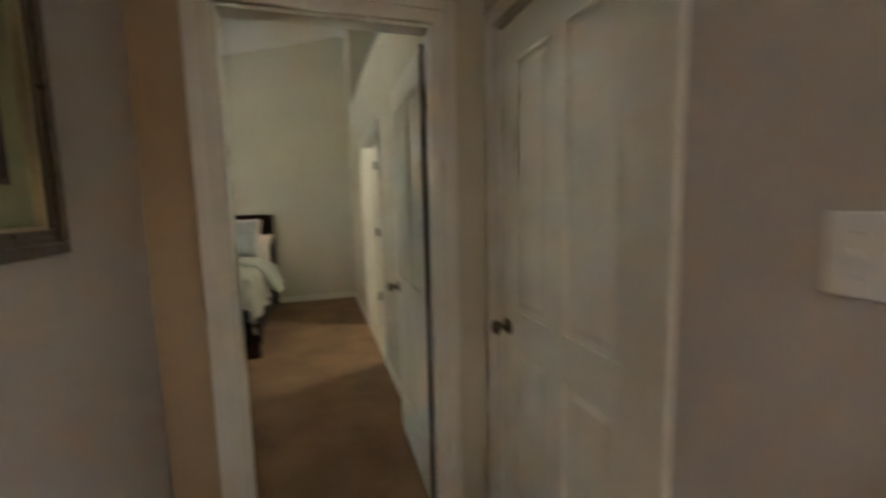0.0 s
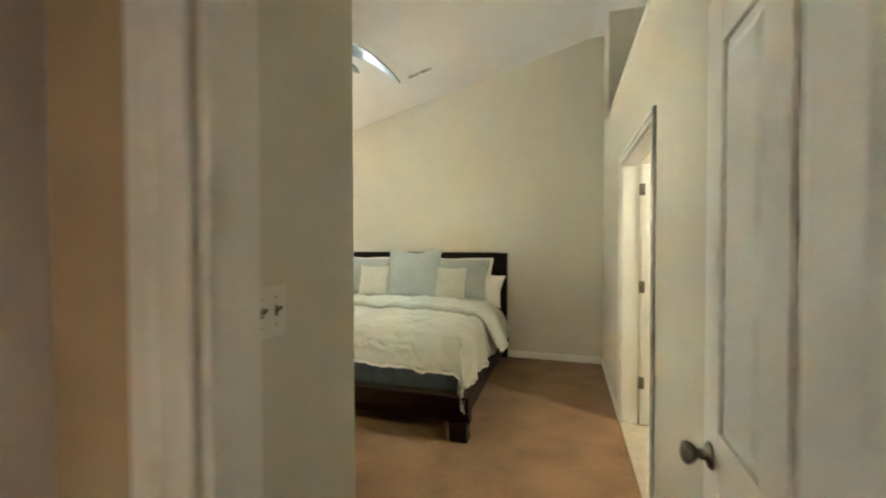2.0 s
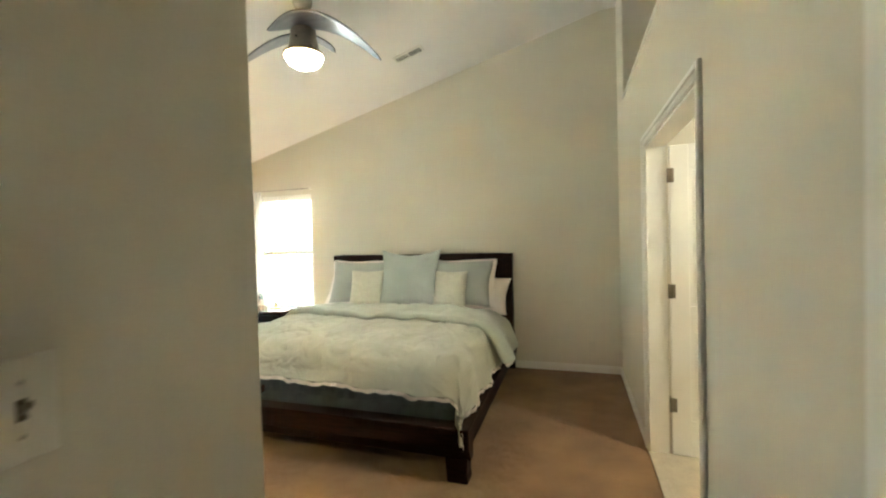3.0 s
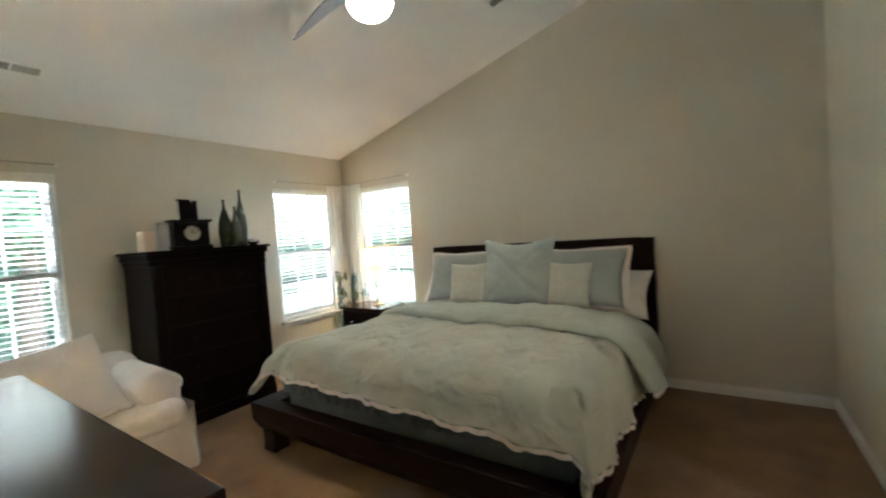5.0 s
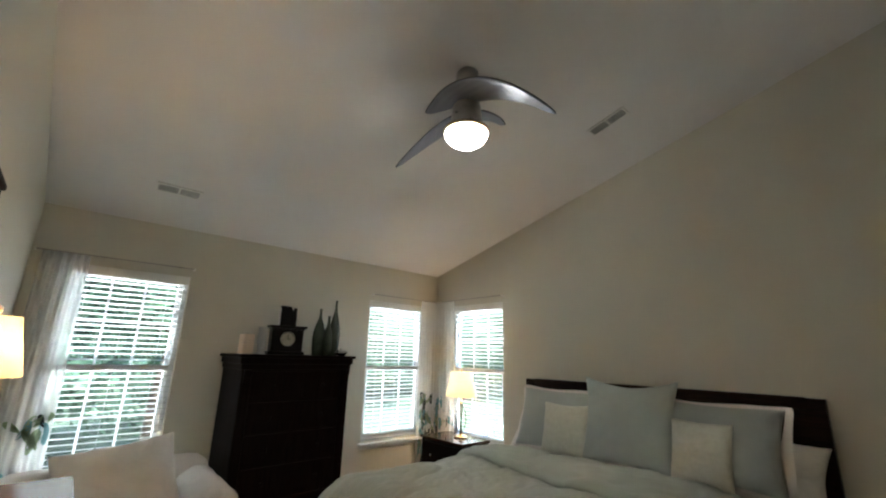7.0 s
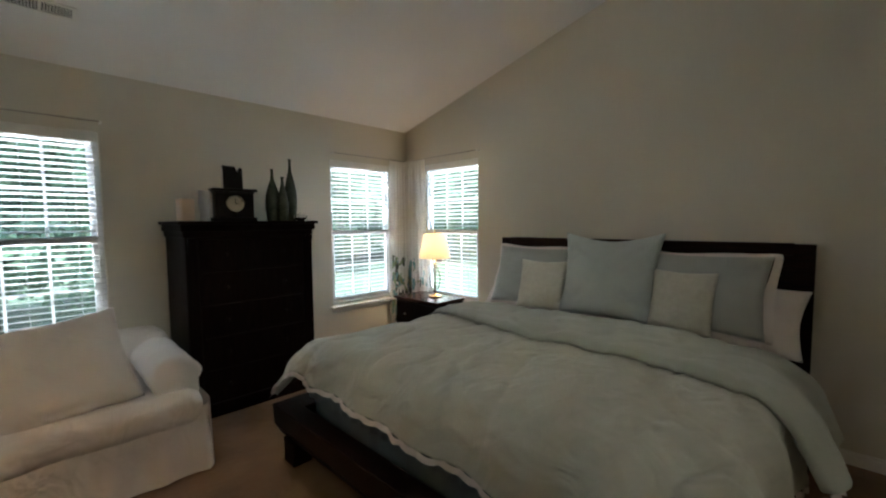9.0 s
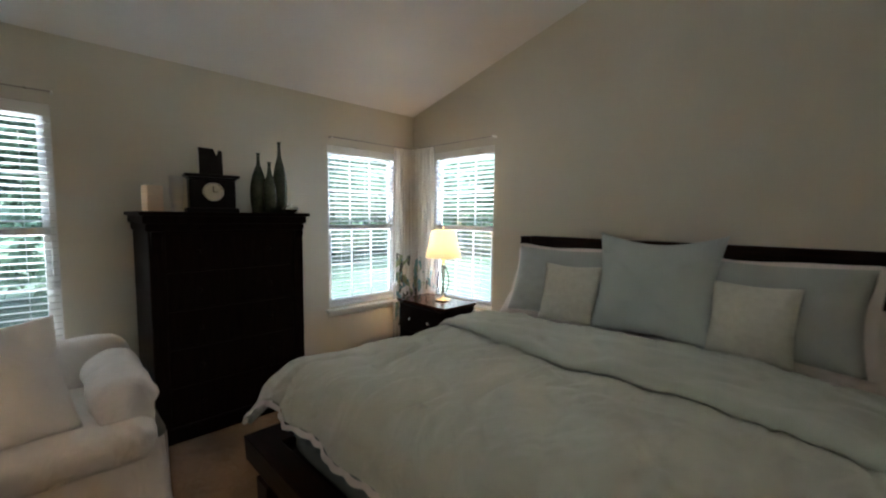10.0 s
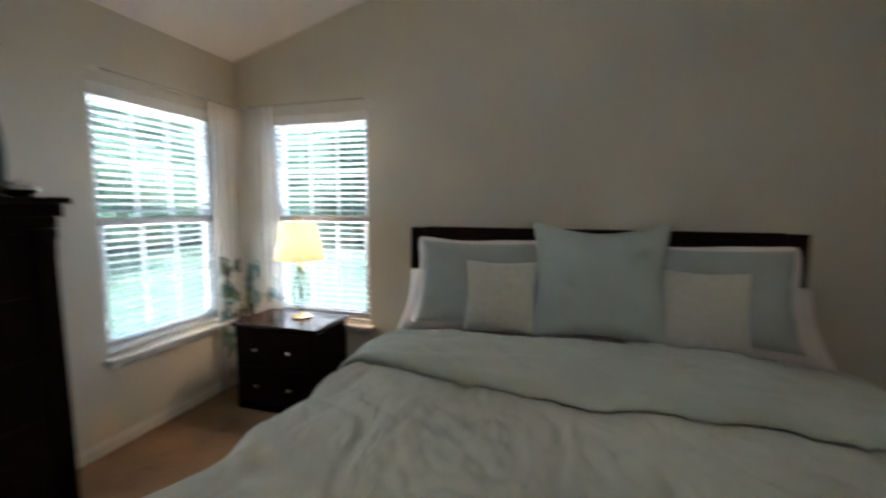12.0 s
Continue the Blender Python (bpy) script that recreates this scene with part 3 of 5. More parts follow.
def curtain(place, turn, width, label, leaves, seed, group="sheer curtains"):
    """A sheer panel on the wall; local x along the wall, -y into the room, hanging from z 2.15 to the floor."""
    rng = random.Random(seed)
    c = thing("curtain", place, label, "curtain", group, turn)
    top = 2.163

    def hang(u, v):
        z = 0.03 + (top - 0.03) * v
        spread = 1.0 + 0.25 * (1 - v)
        x = (u - 0.5) * width * spread
        y = -0.055 - 0.014 * math.sin(u * 2 * math.pi * 5.5 + 0.9 * (1 - v) + seed) * (0.55 + 0.45 * v) - 0.012 * noise.noise((u * 5, v * 3, seed))
        return Vector((x, y, z))
    part("cloth", sheet(hang, 66, 40), SHEER, c, "", True)
    prints = {0: bmesh.new(), 1: bmesh.new(), 2: bmesh.new()}
    for _ in range(leaves):
        u, v = rng.uniform(0.08, 0.92), 0.03 + 0.42 * rng.random() ** 1.1
        ang, size = rng.uniform(-1.2, 1.2) + math.pi / 2, rng.uniform(0.04, 0.095)
        bm = prints[rng.choice((0, 0, 1, 2, 2))]
        ring = []
        for k in range(10):
            s = 2 * math.pi * k / 10
            lx, lz = size * math.cos(s), size * 0.34 * math.sin(s) * (1 + 0.4 * math.cos(s))
            du = (lx * math.cos(ang) - lz * math.sin(ang)) / (width * 1.2)
            dv = (lx * math.sin(ang) + lz * math.cos(ang)) / top
            p = hang(min(max(u + du, 0), 1), max(v + dv, 0))
            ring.append(bm.verts.new(p + Vector((0, -0.004, 0))))
        mid = bm.verts.new(hang(u, v) + Vector((0, -0.004, 0)))
        for k in range(10):
            bm.faces.new((ring[k], ring[(k + 1) % 10], mid))
    for k, (mat_, what) in enumerate(((PRINT_TEAL, "teal printed leaves"), (PRINT_DARK, "dark printed stems"), (PRINT_OLIVE, "olive printed leaves"))):
        part("printed_leaves", prints[k], mat_, c, what)
    return c


curtain((XW, 3.27, 0), 90, 0.27, "sheer white curtain with printed teal leaves near the dresser", 26, 3)
curtain((XW, 6.815, 0), 90, 0.23, "sheer white corner curtain with printed leaves", 44, 5)
curtain((-3.755, YN, 0), 0, 0.32, "sheer white curtain with printed leaves behind the nightstand", 34, 8)


def curtain_rod(place, turn, half, label):
    r = thing("curtain_rod", place, label, "curtain rod", "curtain rods", turn)
    part("rod", tube([(-half, -0.055, 0), (half, -0.055, 0)], 0.005, 10), NICKEL, r, "", True)
    for x in (-half, half):
        part("bracket", boxes((x - 0.006, x + 0.006, -0.062, -0.001, -0.008, 0.008), bevel=0.002), WHITE, r)


curtain_rod((XW, 3.60, 2.168), 90, 0.51, "thin metal curtain rod above the window")
curtain_rod((XW, 6.46, 2.168), 90, 0.49, "thin metal curtain rod above the corner window")
curtain_rod((-3.33, YN, 2.168), 0, 0.51, "thin metal curtain rod above the window by the bed")


def wall_switch(place, turn, gangs, material, label):
    """A toggle plate; local x along the wall, -y into the room."""
    s = thing("light_switch", place, label, "switch", "", turn)
    half = 0.035 + 0.023 * (gangs - 1)
    part("plate", boxes((-half, half, -0.006, -0.0005, -0.058, 0.058), bevel=0.003, seg=2), material, s)
    for g in range(gangs):
        x = (g - (gangs - 1) / 2) * 0.046
        bm = boxes((x - 0.005, x + 0.005, -0.0075, -0.006, -0.012, 0.012), bevel=0.0005)
        prism(bm, [(-0.0065, -0.006), (-0.0065, 0.004), (-0.020, 0.011), (-0.021, 0.005)], "x", x - 0.0035, x + 0.0035)
        tog = part("toggle", bm, BRONZE if gangs == 3 else material, s, "small toggle lever")
        for z in (-0.030, 0.030):
            part("screw", lathe([(0.003, 0), (0.0026, 0.001)], 10), STEEL, s, "", False, pose(x, -0.006, z, 90))


wall_switch((XVE, 2.668, 1.28), 90, 3, PLASTIC, "ivory three-toggle switch plate on the entry wall")
wall_switch((XH, 1.07, 1.31), -90, 2, HALLPLASTIC, "white two-toggle switch plate on the hall wall")


def wall_outlet(place, turn):
    o = thing("wall_outlet", place, "beige duplex outlet low on the wall beside the bed", "outlet", "", turn)
    part("plate", boxes((-0.035, 0.035, -0.006, -0.0005, -0.057, 0.057), bevel=0.003, seg=2), WALLPLATE, o)
    for z in (-0.020, 0.020):
        part("socket", boxes((-0.016, 0.016, -0.0075, -0.006, z - 0.013, z + 0.013), bevel=0.0006), WALLPLATE, o)


WALLPLATE = surface("beige_plate", (0.57, 0.53, 0.44), (0.62, 0.58, 0.48), 5.0, 0.5)
wall_outlet((0.587, YN, 0.275), 0)


def picture():
    p = thing("framed_picture", (XV, 1.40, 1.70), "large walnut-framed print with a green mat on the hall wall", "picture", "", 90)
    w, h, f = 0.416, 0.396, 0.052     # half sizes, frame width; local x along the wall, -y into the room
    bm = bmesh.new()
    for d0, d1, a, b in ((0.0, 0.024, 0.0, f), (0.024, 0.036, 0.0, 0.024), (0.024, 0.030, 0.036, f)):
        for x0, x1, z0, z1 in ((-w + a, w - a, -h + a, -h + b), (-w + a, w - a, h - b, h - a), (-w + a, -w + b, -h + b, h - b), (w - b, w - a, -h + b, h - b)):
            box(bm, x0, x1, -d1 - 0.001, -d0 - 0.001, z0, z1, 0.003)
    part("frame", bm, FRAMEWOOD, p)
    bm = bmesh.new()
    a, b = f, f + 0.007
    for x0, x1, z0, z1 in ((-w + a, w - a, -h + a, -h + b), (-w + a, w - a, h - b, h - a), (-w + a, -w + b, -h + b, h - b), (w - b, w - a, -h + b, h - b)):
        box(bm, x0, x1, -0.028, -0.006, z0, z1, 0.001)
    part("gilt_fillet", bm, GILT, p, "narrow gilt inner edge")
    part("mat", boxes((-w + f, w - f, -0.010, -0.006, -h + f, h - f)), PAPERMAT, p, "olive green mat")
    a, b = 0.118, 0.128
    bm = bmesh.new()
    for x0, x1, z0, z1 in ((-w + a, w - a, -h + a + .02, -h + b + .02), (-w + a, w - a, h - b - .02, h - a - .02), (-w + a, -w + b, -h + b + .02, h - b - .02), (w - b, w - a, -h + b + .02, h - b - .02)):
        box(bm, x0, x1, -0.0135, -0.0101, z0, z1)
    part("inner_fillet", bm, FRAMEWOOD, p)
    part("print", boxes((-w + b, w - b, -0.0115, -0.0101, -h + b + .02, h - b - .02)), PICTURE, p, "dark brown print")


picture()


def ceiling_vent(x, y, along, label):
    """A two-way register lying in the sloping ceiling."""
    v = new("ceiling_vent")
    tilt = -math.degrees(math.atan(SLOPE))
    v.matrix_world = Matrix.Translation((x, y, ceil(x) - 0.002)) @ pose(0, 0, 0, 0, tilt, 0) @ pose(0, 0, 0, 0, 0, along)
    tagged(v, label, "vent", "ceiling vents")
    L, W = 0.155, 0.062
    # Dark sheet behind the slats paints in the shade of the duct.
    part("backing", boxes((-L + 0.018, L - 0.018, -W + 0.018, W - 0.018, -0.003, -0.001)), VENTDARK, v)
    bm = bmesh.new()
    for d in ((-L, L, -W, -W + 0.02), (-L, L, W - 0.02, W), (-L, -L + 0.02, -W + 0.02, W - 0.02), (L - 0.02, L, -W + 0.02, W - 0.02), (-0.008, 0.008, -W + 0.02, W - 0.02)):
        box(bm, *d, -0.010, -0.0005, 0.002)
    part("frame", bm, WHITE, v)
    slat = None
    for s in (-1, 1):
        for k in range(9):
            at = pose(s * (0.018 + 0.0135 * k), 0, -0.008, 0, 38 * s, 0)
            slat = again(slat, at) if slat else part("slat", boxes((-0.0032, 0.0032, -W + 0.021, W - 0.021, -0.0005, 0.0005)), WHITE, v, "", False, at)


ceiling_vent(-3.41, 3.82, 90, "white metal ceiling vent above the chair")
ceiling_vent(-1.10, 6.21, 0, "white metal ceiling vent above the bed")

# ---- the bed ----
BXC = -1.36


def bed():
    b = thing("bed", (BXC, 4.76, 0), "king bed with a dark mahogany frame and tall headboard", "bed")
    L = 2.17      # from foot to headboard face; local y towards the headboard
    for s in (-1, 1):
        bm = bmesh.new()
        w = 1.165 if s > 0 else 1.235
        prism(bm, [(s * 1.05, 0.13), (s * (w - 0.05), 0.13), (s * (w - 0.008), 0.20), (s * w, 0.335), (s * 1.05, 0.335)][::s], "y", 0.02, L)
        soften(part("side_rail", bm, MAHOGANY, b), 0.006)
    bm = bmesh.new()
    prism(bm, [(0.06, 0.13), (0.06, 0.335), (-0.060, 0.335), (-0.052, 0.21), (-0.005, 0.13)], "x", -1.235, 1.165)
    soften(part("foot_rail", bm, MAHOGANY, b), 0.006)
    for s in (-1, 1):
        bm = bmesh.new()
        prism(bm, [(s * 1.02, 0.0), (s * 1.150, 0.0), (s * 1.142, 0.05), (s * 1.150, 0.150), (s * 1.01, 0.150)][::s], "y", -0.035, 0.085)
        soften(part("foot_leg", bm, MAHOGANY, b), 0.008)
        soften(part("head_leg", boxes((s * 1.09 - 0.045, s * 1.09 + 0.045, L, L + 0.055, 0.0, 0.42)), MAHOGANY, b), 0.005)
    for s in (-1, 1):
        bm = bmesh.new()
        prism(bm, [(L - 0.03, 0.30), (L + 0.045, 0.30), (L + 0.065, 1.285), (L + 0.005, 1.285)], "x", *sorted((s * 1.028, s * 1.128)))
        part("headboard_post", bm, MAHOGANY, b)
    bm = bmesh.new()
    prism(bm, [(L + 0.012, 1.215), (L + 0.065, 1.215), (L + 0.066, 1.290), (L + 0.012, 1.290)], "x", -1.03, 1.03)
    soften(part("headboard_rail", bm, MAHOGANY, b), 0.006)
    bm = bmesh.new()
    prism(bm, [(L, 0.36), (L + 0.035, 0.36), (L + 0.055, 1.216), (L + 0.025, 1.216)], "x", -1.03, 1.03)
    part("headboard_panel", bm, MAHOGANY, b)
    part("slat_platform", boxes((-1.05, 1.05, 0.065, L - 0.01, 0.22, 0.27)), MAHOGANY, b)


bed()


def cushion_block(x0, x1, y0, y1, z0, z1, r, lump, seed, n=26):
    """A soft upholstered block with rounded edges and a gentle unevenness."""
    bm = bmesh.new()
    bmesh.ops.create_cube(bm, size=2.0)
    bmesh.ops.subdivide_edges(bm, edges=bm.edges, cuts=n // 2, use_grid_fill=True)
    hx, hy, hz = (x1 - x0) / 2, (y1 - y0) / 2, (z1 - z0) / 2
    c = Vector(((x0 + x1) / 2, (y0 + y1) / 2, (z0 + z1) / 2))
    for v in bm.verts:
        p = Vector((v.co.x * hx, v.co.y * hy, v.co.z * hz))
        q = Vector((max(-hx + r, min(hx - r, p.x)), max(-hy + r, min(hy - r, p.y)), max(-hz + r, min(hz - r, p.z))))
        d = p - q
        if d.length > 1e-6:
            p = q + d.normalized() * min(r, d.length if sum(abs(t) > 1e-6 for t in d) == 1 else r)
        w = noise.noise_vector((p * 5.0) + Vector((seed, 0, 0)))
        v.co = c + p + w * lump
    return bm


mattress = thing("mattress", (BXC, 4.80, 0.27), "white mattress and box spring on the bed frame", "mattress")
part("box_spring", cushion_block(-1.02, 1.02, 0.06, 2.10, 0.0, 0.20, 0.04, 0.003, 2), SKIRT, mattress, "grey box spring cover", True)
part("mattress_body", cushion_block(-0.99, 0.99, 0.07, 2.10, 0.20, 0.435, 0.07, 0.004, 3), LINEN, mattress, "white fitted sheet", True)

skirt = thing("bedskirt", (BXC, 4.80, 0.19), "grey pleated bedskirt above the rails", "bedskirt")


def pleats(u, v):
    fold = 0.007 * math.sin(u * 150) + 0.008 * max(0, math.sin(u * 34)) ** 6
    x = -1.055 + 2.11 * u
    return Vector((x, 0.052 - fold, 0.20 + 0.10 * v))


part("cloth", sheet(pleats, 240, 3), SKIRT, skirt, "", True)

# bed linen: a quilt that hangs over the mattress's edges
QL, QR, QY, QTOP = 0.975, 0.985, 4.955, 0.735


def drape(e, r=0.17, lean=0.42):
    """How far out and how far down cloth hangs, e metres past the edge of a soft bed."""
    a = min(e / r, 1.38)
    rest = max(0.0, e - 1.38 * r)
    return r * math.sin(a) + lean * rest, r * (1 - math.cos(a)) + rest * math.sqrt(1 - lean * lean)


def quilt_at(a, b, lift=0.0):
    """a: metres across from the middle, b: metres from the mattress's foot edge towards the headboard."""
    qx = QR if a > 0 else QL - 0.03 + 0.05 * math.exp(-max(b, 0.0) * 4)
    ea, eb = max(0.0, abs(a) - qx), max(0.0, -b)
    e = math.hypot(ea, eb) * (1.0 + (0.10 if a > 0 else 0.28) * min(1.0, ea * eb / 0.10))
    tip = min(1.0, ea * eb / 0.08) if a > 0 else 0.0
    corner = math.exp(-max(b, 0.0) * 4.5) if a < 0 and ea > 0 else 0.0
    slack = 0.42
    bend = 0.17
    if a > 0 and not lift and e > 1e-6:
        share = ea / (ea + eb)
        slack, bend = 0.42 - 0.26 * share * share, 0.17 - 0.04 * share * share
    out, down = drape(e, bend + 0.08 * corner, slack + 0.20 * corner)
    q = math.hypot(ea, eb)
    sx, sy = (ea / q, eb / q) if q > 1e-6 else (0, 0)
    if tip:
        sx, sy = sx + (0.5 - sx) * tip, sy + (0.87 - sy) * tip
    s = 1 if a > 0 else -1
    x = BXC + s * (min(abs(a), qx) + out * sx)
    y = QY + max(b, 0.0) - out * sy
    puff = 0.035 * (1 - (min(abs(a), qx) / qx) ** 4) * (1 - math.exp(-max(b + 0.12, 0) * 5))
    wave = 0.016 * noise.noise((a * 2.3, b * 2.0, 1.7)) + 0.008 * noise.noise((a * 6 + b * 2, b * 5, 4.2)) - 0.013 * max(0.0, 0.16 - abs(noise.noise((a * 3.4 + b * 1.2, b * 2.6 - a * 0.8, 9.0)))) / 0.16 - 0.005 * max(0.0, 0.14 - abs(noise.noise((a * 9 + b * 5, b * 4 - a * 2, 3.0)))) / 0.14 + 0.003 * noise.noise((a * 24, b * 15 + a * 6, 9.0))
    tuft = 0.0
    for ta in (-0.62, 0.0, 0.62):
        for tb in (0.15, 0.75):
            tuft -= 0.018 * math.exp(-((a - ta) ** 2 + (b - tb) ** 2) / 0.006)
    hangs = min(1.0, e / 0.12)
    fold = hangs * (0.020 * math.sin((b if ea > eb else a) * 15 + 1.3) + 0.02 * noise.noise((a * 4, b * 4, 6.0)))
    grow = lift
    z = QTOP - down + puff + wave * (1 - 0.5 * hangs) + tuft * (1 - hangs) + grow * (1 - hangs)
    return Vector((x + s * sx * (fold + grow * hangs), y - sy * (fold + grow * hangs), max(z, 0.02)))


SIDE, HEAD = 0.42, 1.33


def foot_hang(a):
    """How far the quilt reaches past the mattress's foot; it lies a little askew."""
    return 0.31 + 0.03 * a


def quilt_uv(u, v):
    a = -(QL + SIDE - 0.07) + u * (QL + QR + 2 * SIDE - 0.07)
    b = -foot_hang(a) + v * (HEAD + foot_hang(a))
    return quilt_at(a, b)


quilt = thing("duvet", (BXC, 4.76, 0.25), "sage green duvet with a white ruffled edge spread over the bed", "duvet")
BACK = Matrix.Translation((-BXC, -4.76, -0.25))


def local(f):
    return lambda u, v: BACK @ f(u, v)


ob = part("quilt", sheet(local(quilt_uv), 230, 170), DUVET, quilt, "", True)
sd = ob.modifiers.new("thick", "SOLIDIFY")
sd.thickness, sd.offset = 0.022, -1


def ruffle(side):
    def f(u, v):
        if side == "foot":
            a = -(QL + SIDE - 0.07) + u * (QL + QR + 2 * SIDE - 0.07)
            b = -foot_hang(a) - 0.024 * v
        else:
            a = QR + SIDE + 0.024 * v if side > 0 else -(QL + SIDE - 0.07) - 0.024 * v
            b = -foot_hang(a) + u * (HEAD + foot_hang(a))
        p = quilt_at(a, b)
        p += Vector((0.006 * math.sin(u * 170), -0.006 * math.sin(u * 170 + 1), 0.004 * math.sin(u * 95)))
        return BACK @ p
    return f


for side in ("foot", -1, 1):
    part("ruffle", sheet(ruffle(side), 220, 2), RUFFLE, quilt, "narrow white ruffle", True)


def fold_low(a):
    """The turned-down edge, metres from the mattress's foot edge."""
    return 0.73 + 0.19 * max(0.0, -a) ** 1.3 + 0.03 * math.sin(a * 4)


def fold_uv(u, v):
    a = -(QL + 0.36) + u * (QL + QR + 0.76)
    low, high = fold_low(a), HEAD + 0.02 + 0.02 * math.sin(a * 3)
    b = low + v * (high - low)
    edge = min(1.0, v / 0.09)
    lift = 0.012 + 0.040 * math.sqrt(max(0.0, 1 - (1 - edge) ** 2)) - 0.03 * max(0.0, v - 0.55)
    p = quilt_at(a, b, lift)
    p.z += 0.008 * noise.noise((a * 3.1, b * 7.0, 2.0))
    return BACK @ p


ob = part("turned_down_edge", sheet(fold_uv, 130, 36), DUVET_BACK, quilt, "folded-back reverse of the duvet", True)
sd = ob.modifiers.new("thick", "SOLIDIFY")
sd.thickness, sd.offset = 0.02, -1
part("ruffle", sheet(lambda u, v: BACK @ (quilt_at(QR + 0.40 + 0.03 * v, fold_low(QR + 0.4) + u * 0.42, 0.03) + Vector((0.005 * math.sin(u * 60), 0, 0.004 * math.sin(u * 45)))), 60, 2), RUFFLE, quilt, "narrow white ruffle", True)


def pillow(name, m, w, h, thick, material, label, seed, flange=0.0, flange_material=None, group="bed pillows", sag=0.0, ear=0.075, cross=0.0):
    """A stuffed cushion standing on its edge: local x across, z up from its foot, -y its front."""
    p = new(name)
    p.empty_display_size = 0.1
    p.matrix_world = m
    tagged(p, label, "pillow", group)
    n = 30

    def shape(side):
        def f(u, v):
            a, b = u * 2 - 1, v * 2 - 1
            bulge = (max(0.0, 1 - abs(a) ** 2.6) ** 0.55) * (max(0.0, 1 - abs(b) ** 2.6) ** 0.55)
            pinch = 1 - ear * (1 - abs(a) ** 1.6) * abs(b) ** 3
            pinchx = 1 - ear * (1 - abs(b) ** 1.6) * abs(a) ** 3
            x = a * w / 2 * pinchx
            z = h / 2 + b * h / 2 * pinch
            wr = 0.010 * noise.noise((a * 2.2 + seed, b * 2.2, side * 3.0)) + 0.005 * noise.noise((a * 6 + seed, b * 6, side))
            wr -= side * cross * (math.exp(-(abs(a) - abs(b)) ** 2 / 0.010) * min(1.0, 2.2 * abs(a)) + 0.7 * math.exp(-(a * 0.7 + b * 1.4 + 0.35 * math.sin(3 * a)) ** 2 / 0.008))
            corner = 0.010 * math.sin(9 * (a * b) + seed) * abs(a * b)
            z -= sag * (1 - a * a) * v
            return Vector((x, side * (thick / 2 * bulge + 0.002) + (wr + corner) * bulge ** 0.5, z))
        return f
    bm = sheet(shape(-1), n, n)
    sheet(shape(1), n, n, bm)
    bmesh.ops.remove_doubles(bm, verts=bm.verts, dist=0.0045)
    part("cushion", bm, material, p, "", True)
    if flange:
        def brim(u, v):
            s = (u * 4) % 4
            k, t = int(s) % 4, s - int(s)
            g = flange * v
            e = -1 + 2 * t
            xs, zs = ((e, -1), (1, e), (-e, 1), (-1, -e))[k]
            tuck = 0.9 * ear * (1 - abs(e) ** 1.6)
            rounded = 1 - 0.05 * v * abs(e) ** 8
            x = xs * (w / 2 + g) * (1 - tuck if k % 2 else 1) * rounded
            z = h / 2 + zs * (h / 2 + g) * (1 if k % 2 else 1 - tuck) * rounded
            return Vector((x + 0.006 * noise.noise((u * 14, v, seed)), 0.004 + (0.010 * math.sin(u * 44 + seed) + 0.03) * v, max(z + 0.010 * v * noise.noise((u * 11, 2.0, seed)) - 0.012 * v * (1 - xs * xs), 0.0)))
        part("flange", sheet(brim, 96, 3), flange_material or material, p, "white flat border", True)
    return p


def lean(x, y, z, tilt, turn=0.0, roll=0.0):
    return pose(x, y, z, -tilt, roll, turn)


pillow("pillow", lean(-1.985, 6.59, 0.665, 41, 3), 0.93, 0.46, 0.22, LINEN, "white pillow standing against the headboard", 1.0)
pillow("pillow", lean(-0.715, 6.59, 0.665, 41, -3), 0.93, 0.46, 0.22, LINEN, "white pillow standing against the headboard", 2.0)
pillow("pillow_sham", lean(-1.92, 6.545, 0.755, 22, 4), 0.78, 0.50, 0.21, SHAM, "grey-blue pillow sham with a white flat border", 3.0, 0.045, LINEN)
pillow("pillow_sham", lean(-0.81, 6.545, 0.755, 22, -4), 0.80, 0.50, 0.21, SHAM, "grey-blue pillow sham with a white flat border", 4.0, 0.045, LINEN)
pillow("square_pillow", lean(-1.30, 6.47, 0.735, 15, 1, 0), 0.70, 0.64, 0.20, BLUE_CLOTH, "large square pale blue pillow in the middle of the bed", 5.0, sag=0.028, ear=0.13, cross=0.011)
pillow("small_pillow", lean(-1.80, 6.46, 0.745, 16, 4), 0.40, 0.40, 0.14, CREAM, "small square cream pillow on the bed", 6.0, ear=0.09)
pillow("small_pillow", lean(-0.83, 6.45, 0.745, 16, -5), 0.37, 0.39, 0.14, CREAM, "small square cream pillow on the bed", 7.0)

# ---- furniture ----


def knob_pull(parent, at, material=STEEL):
    prof = [(0.006, 0), (0.006, 0.014), (0.012, 0.020), (0.0145, 0.026), (0.011, 0.031), (0.001, 0.033)]
    part("knob", lathe(prof, 16), material, parent, "small silver drawer knob", True, at)


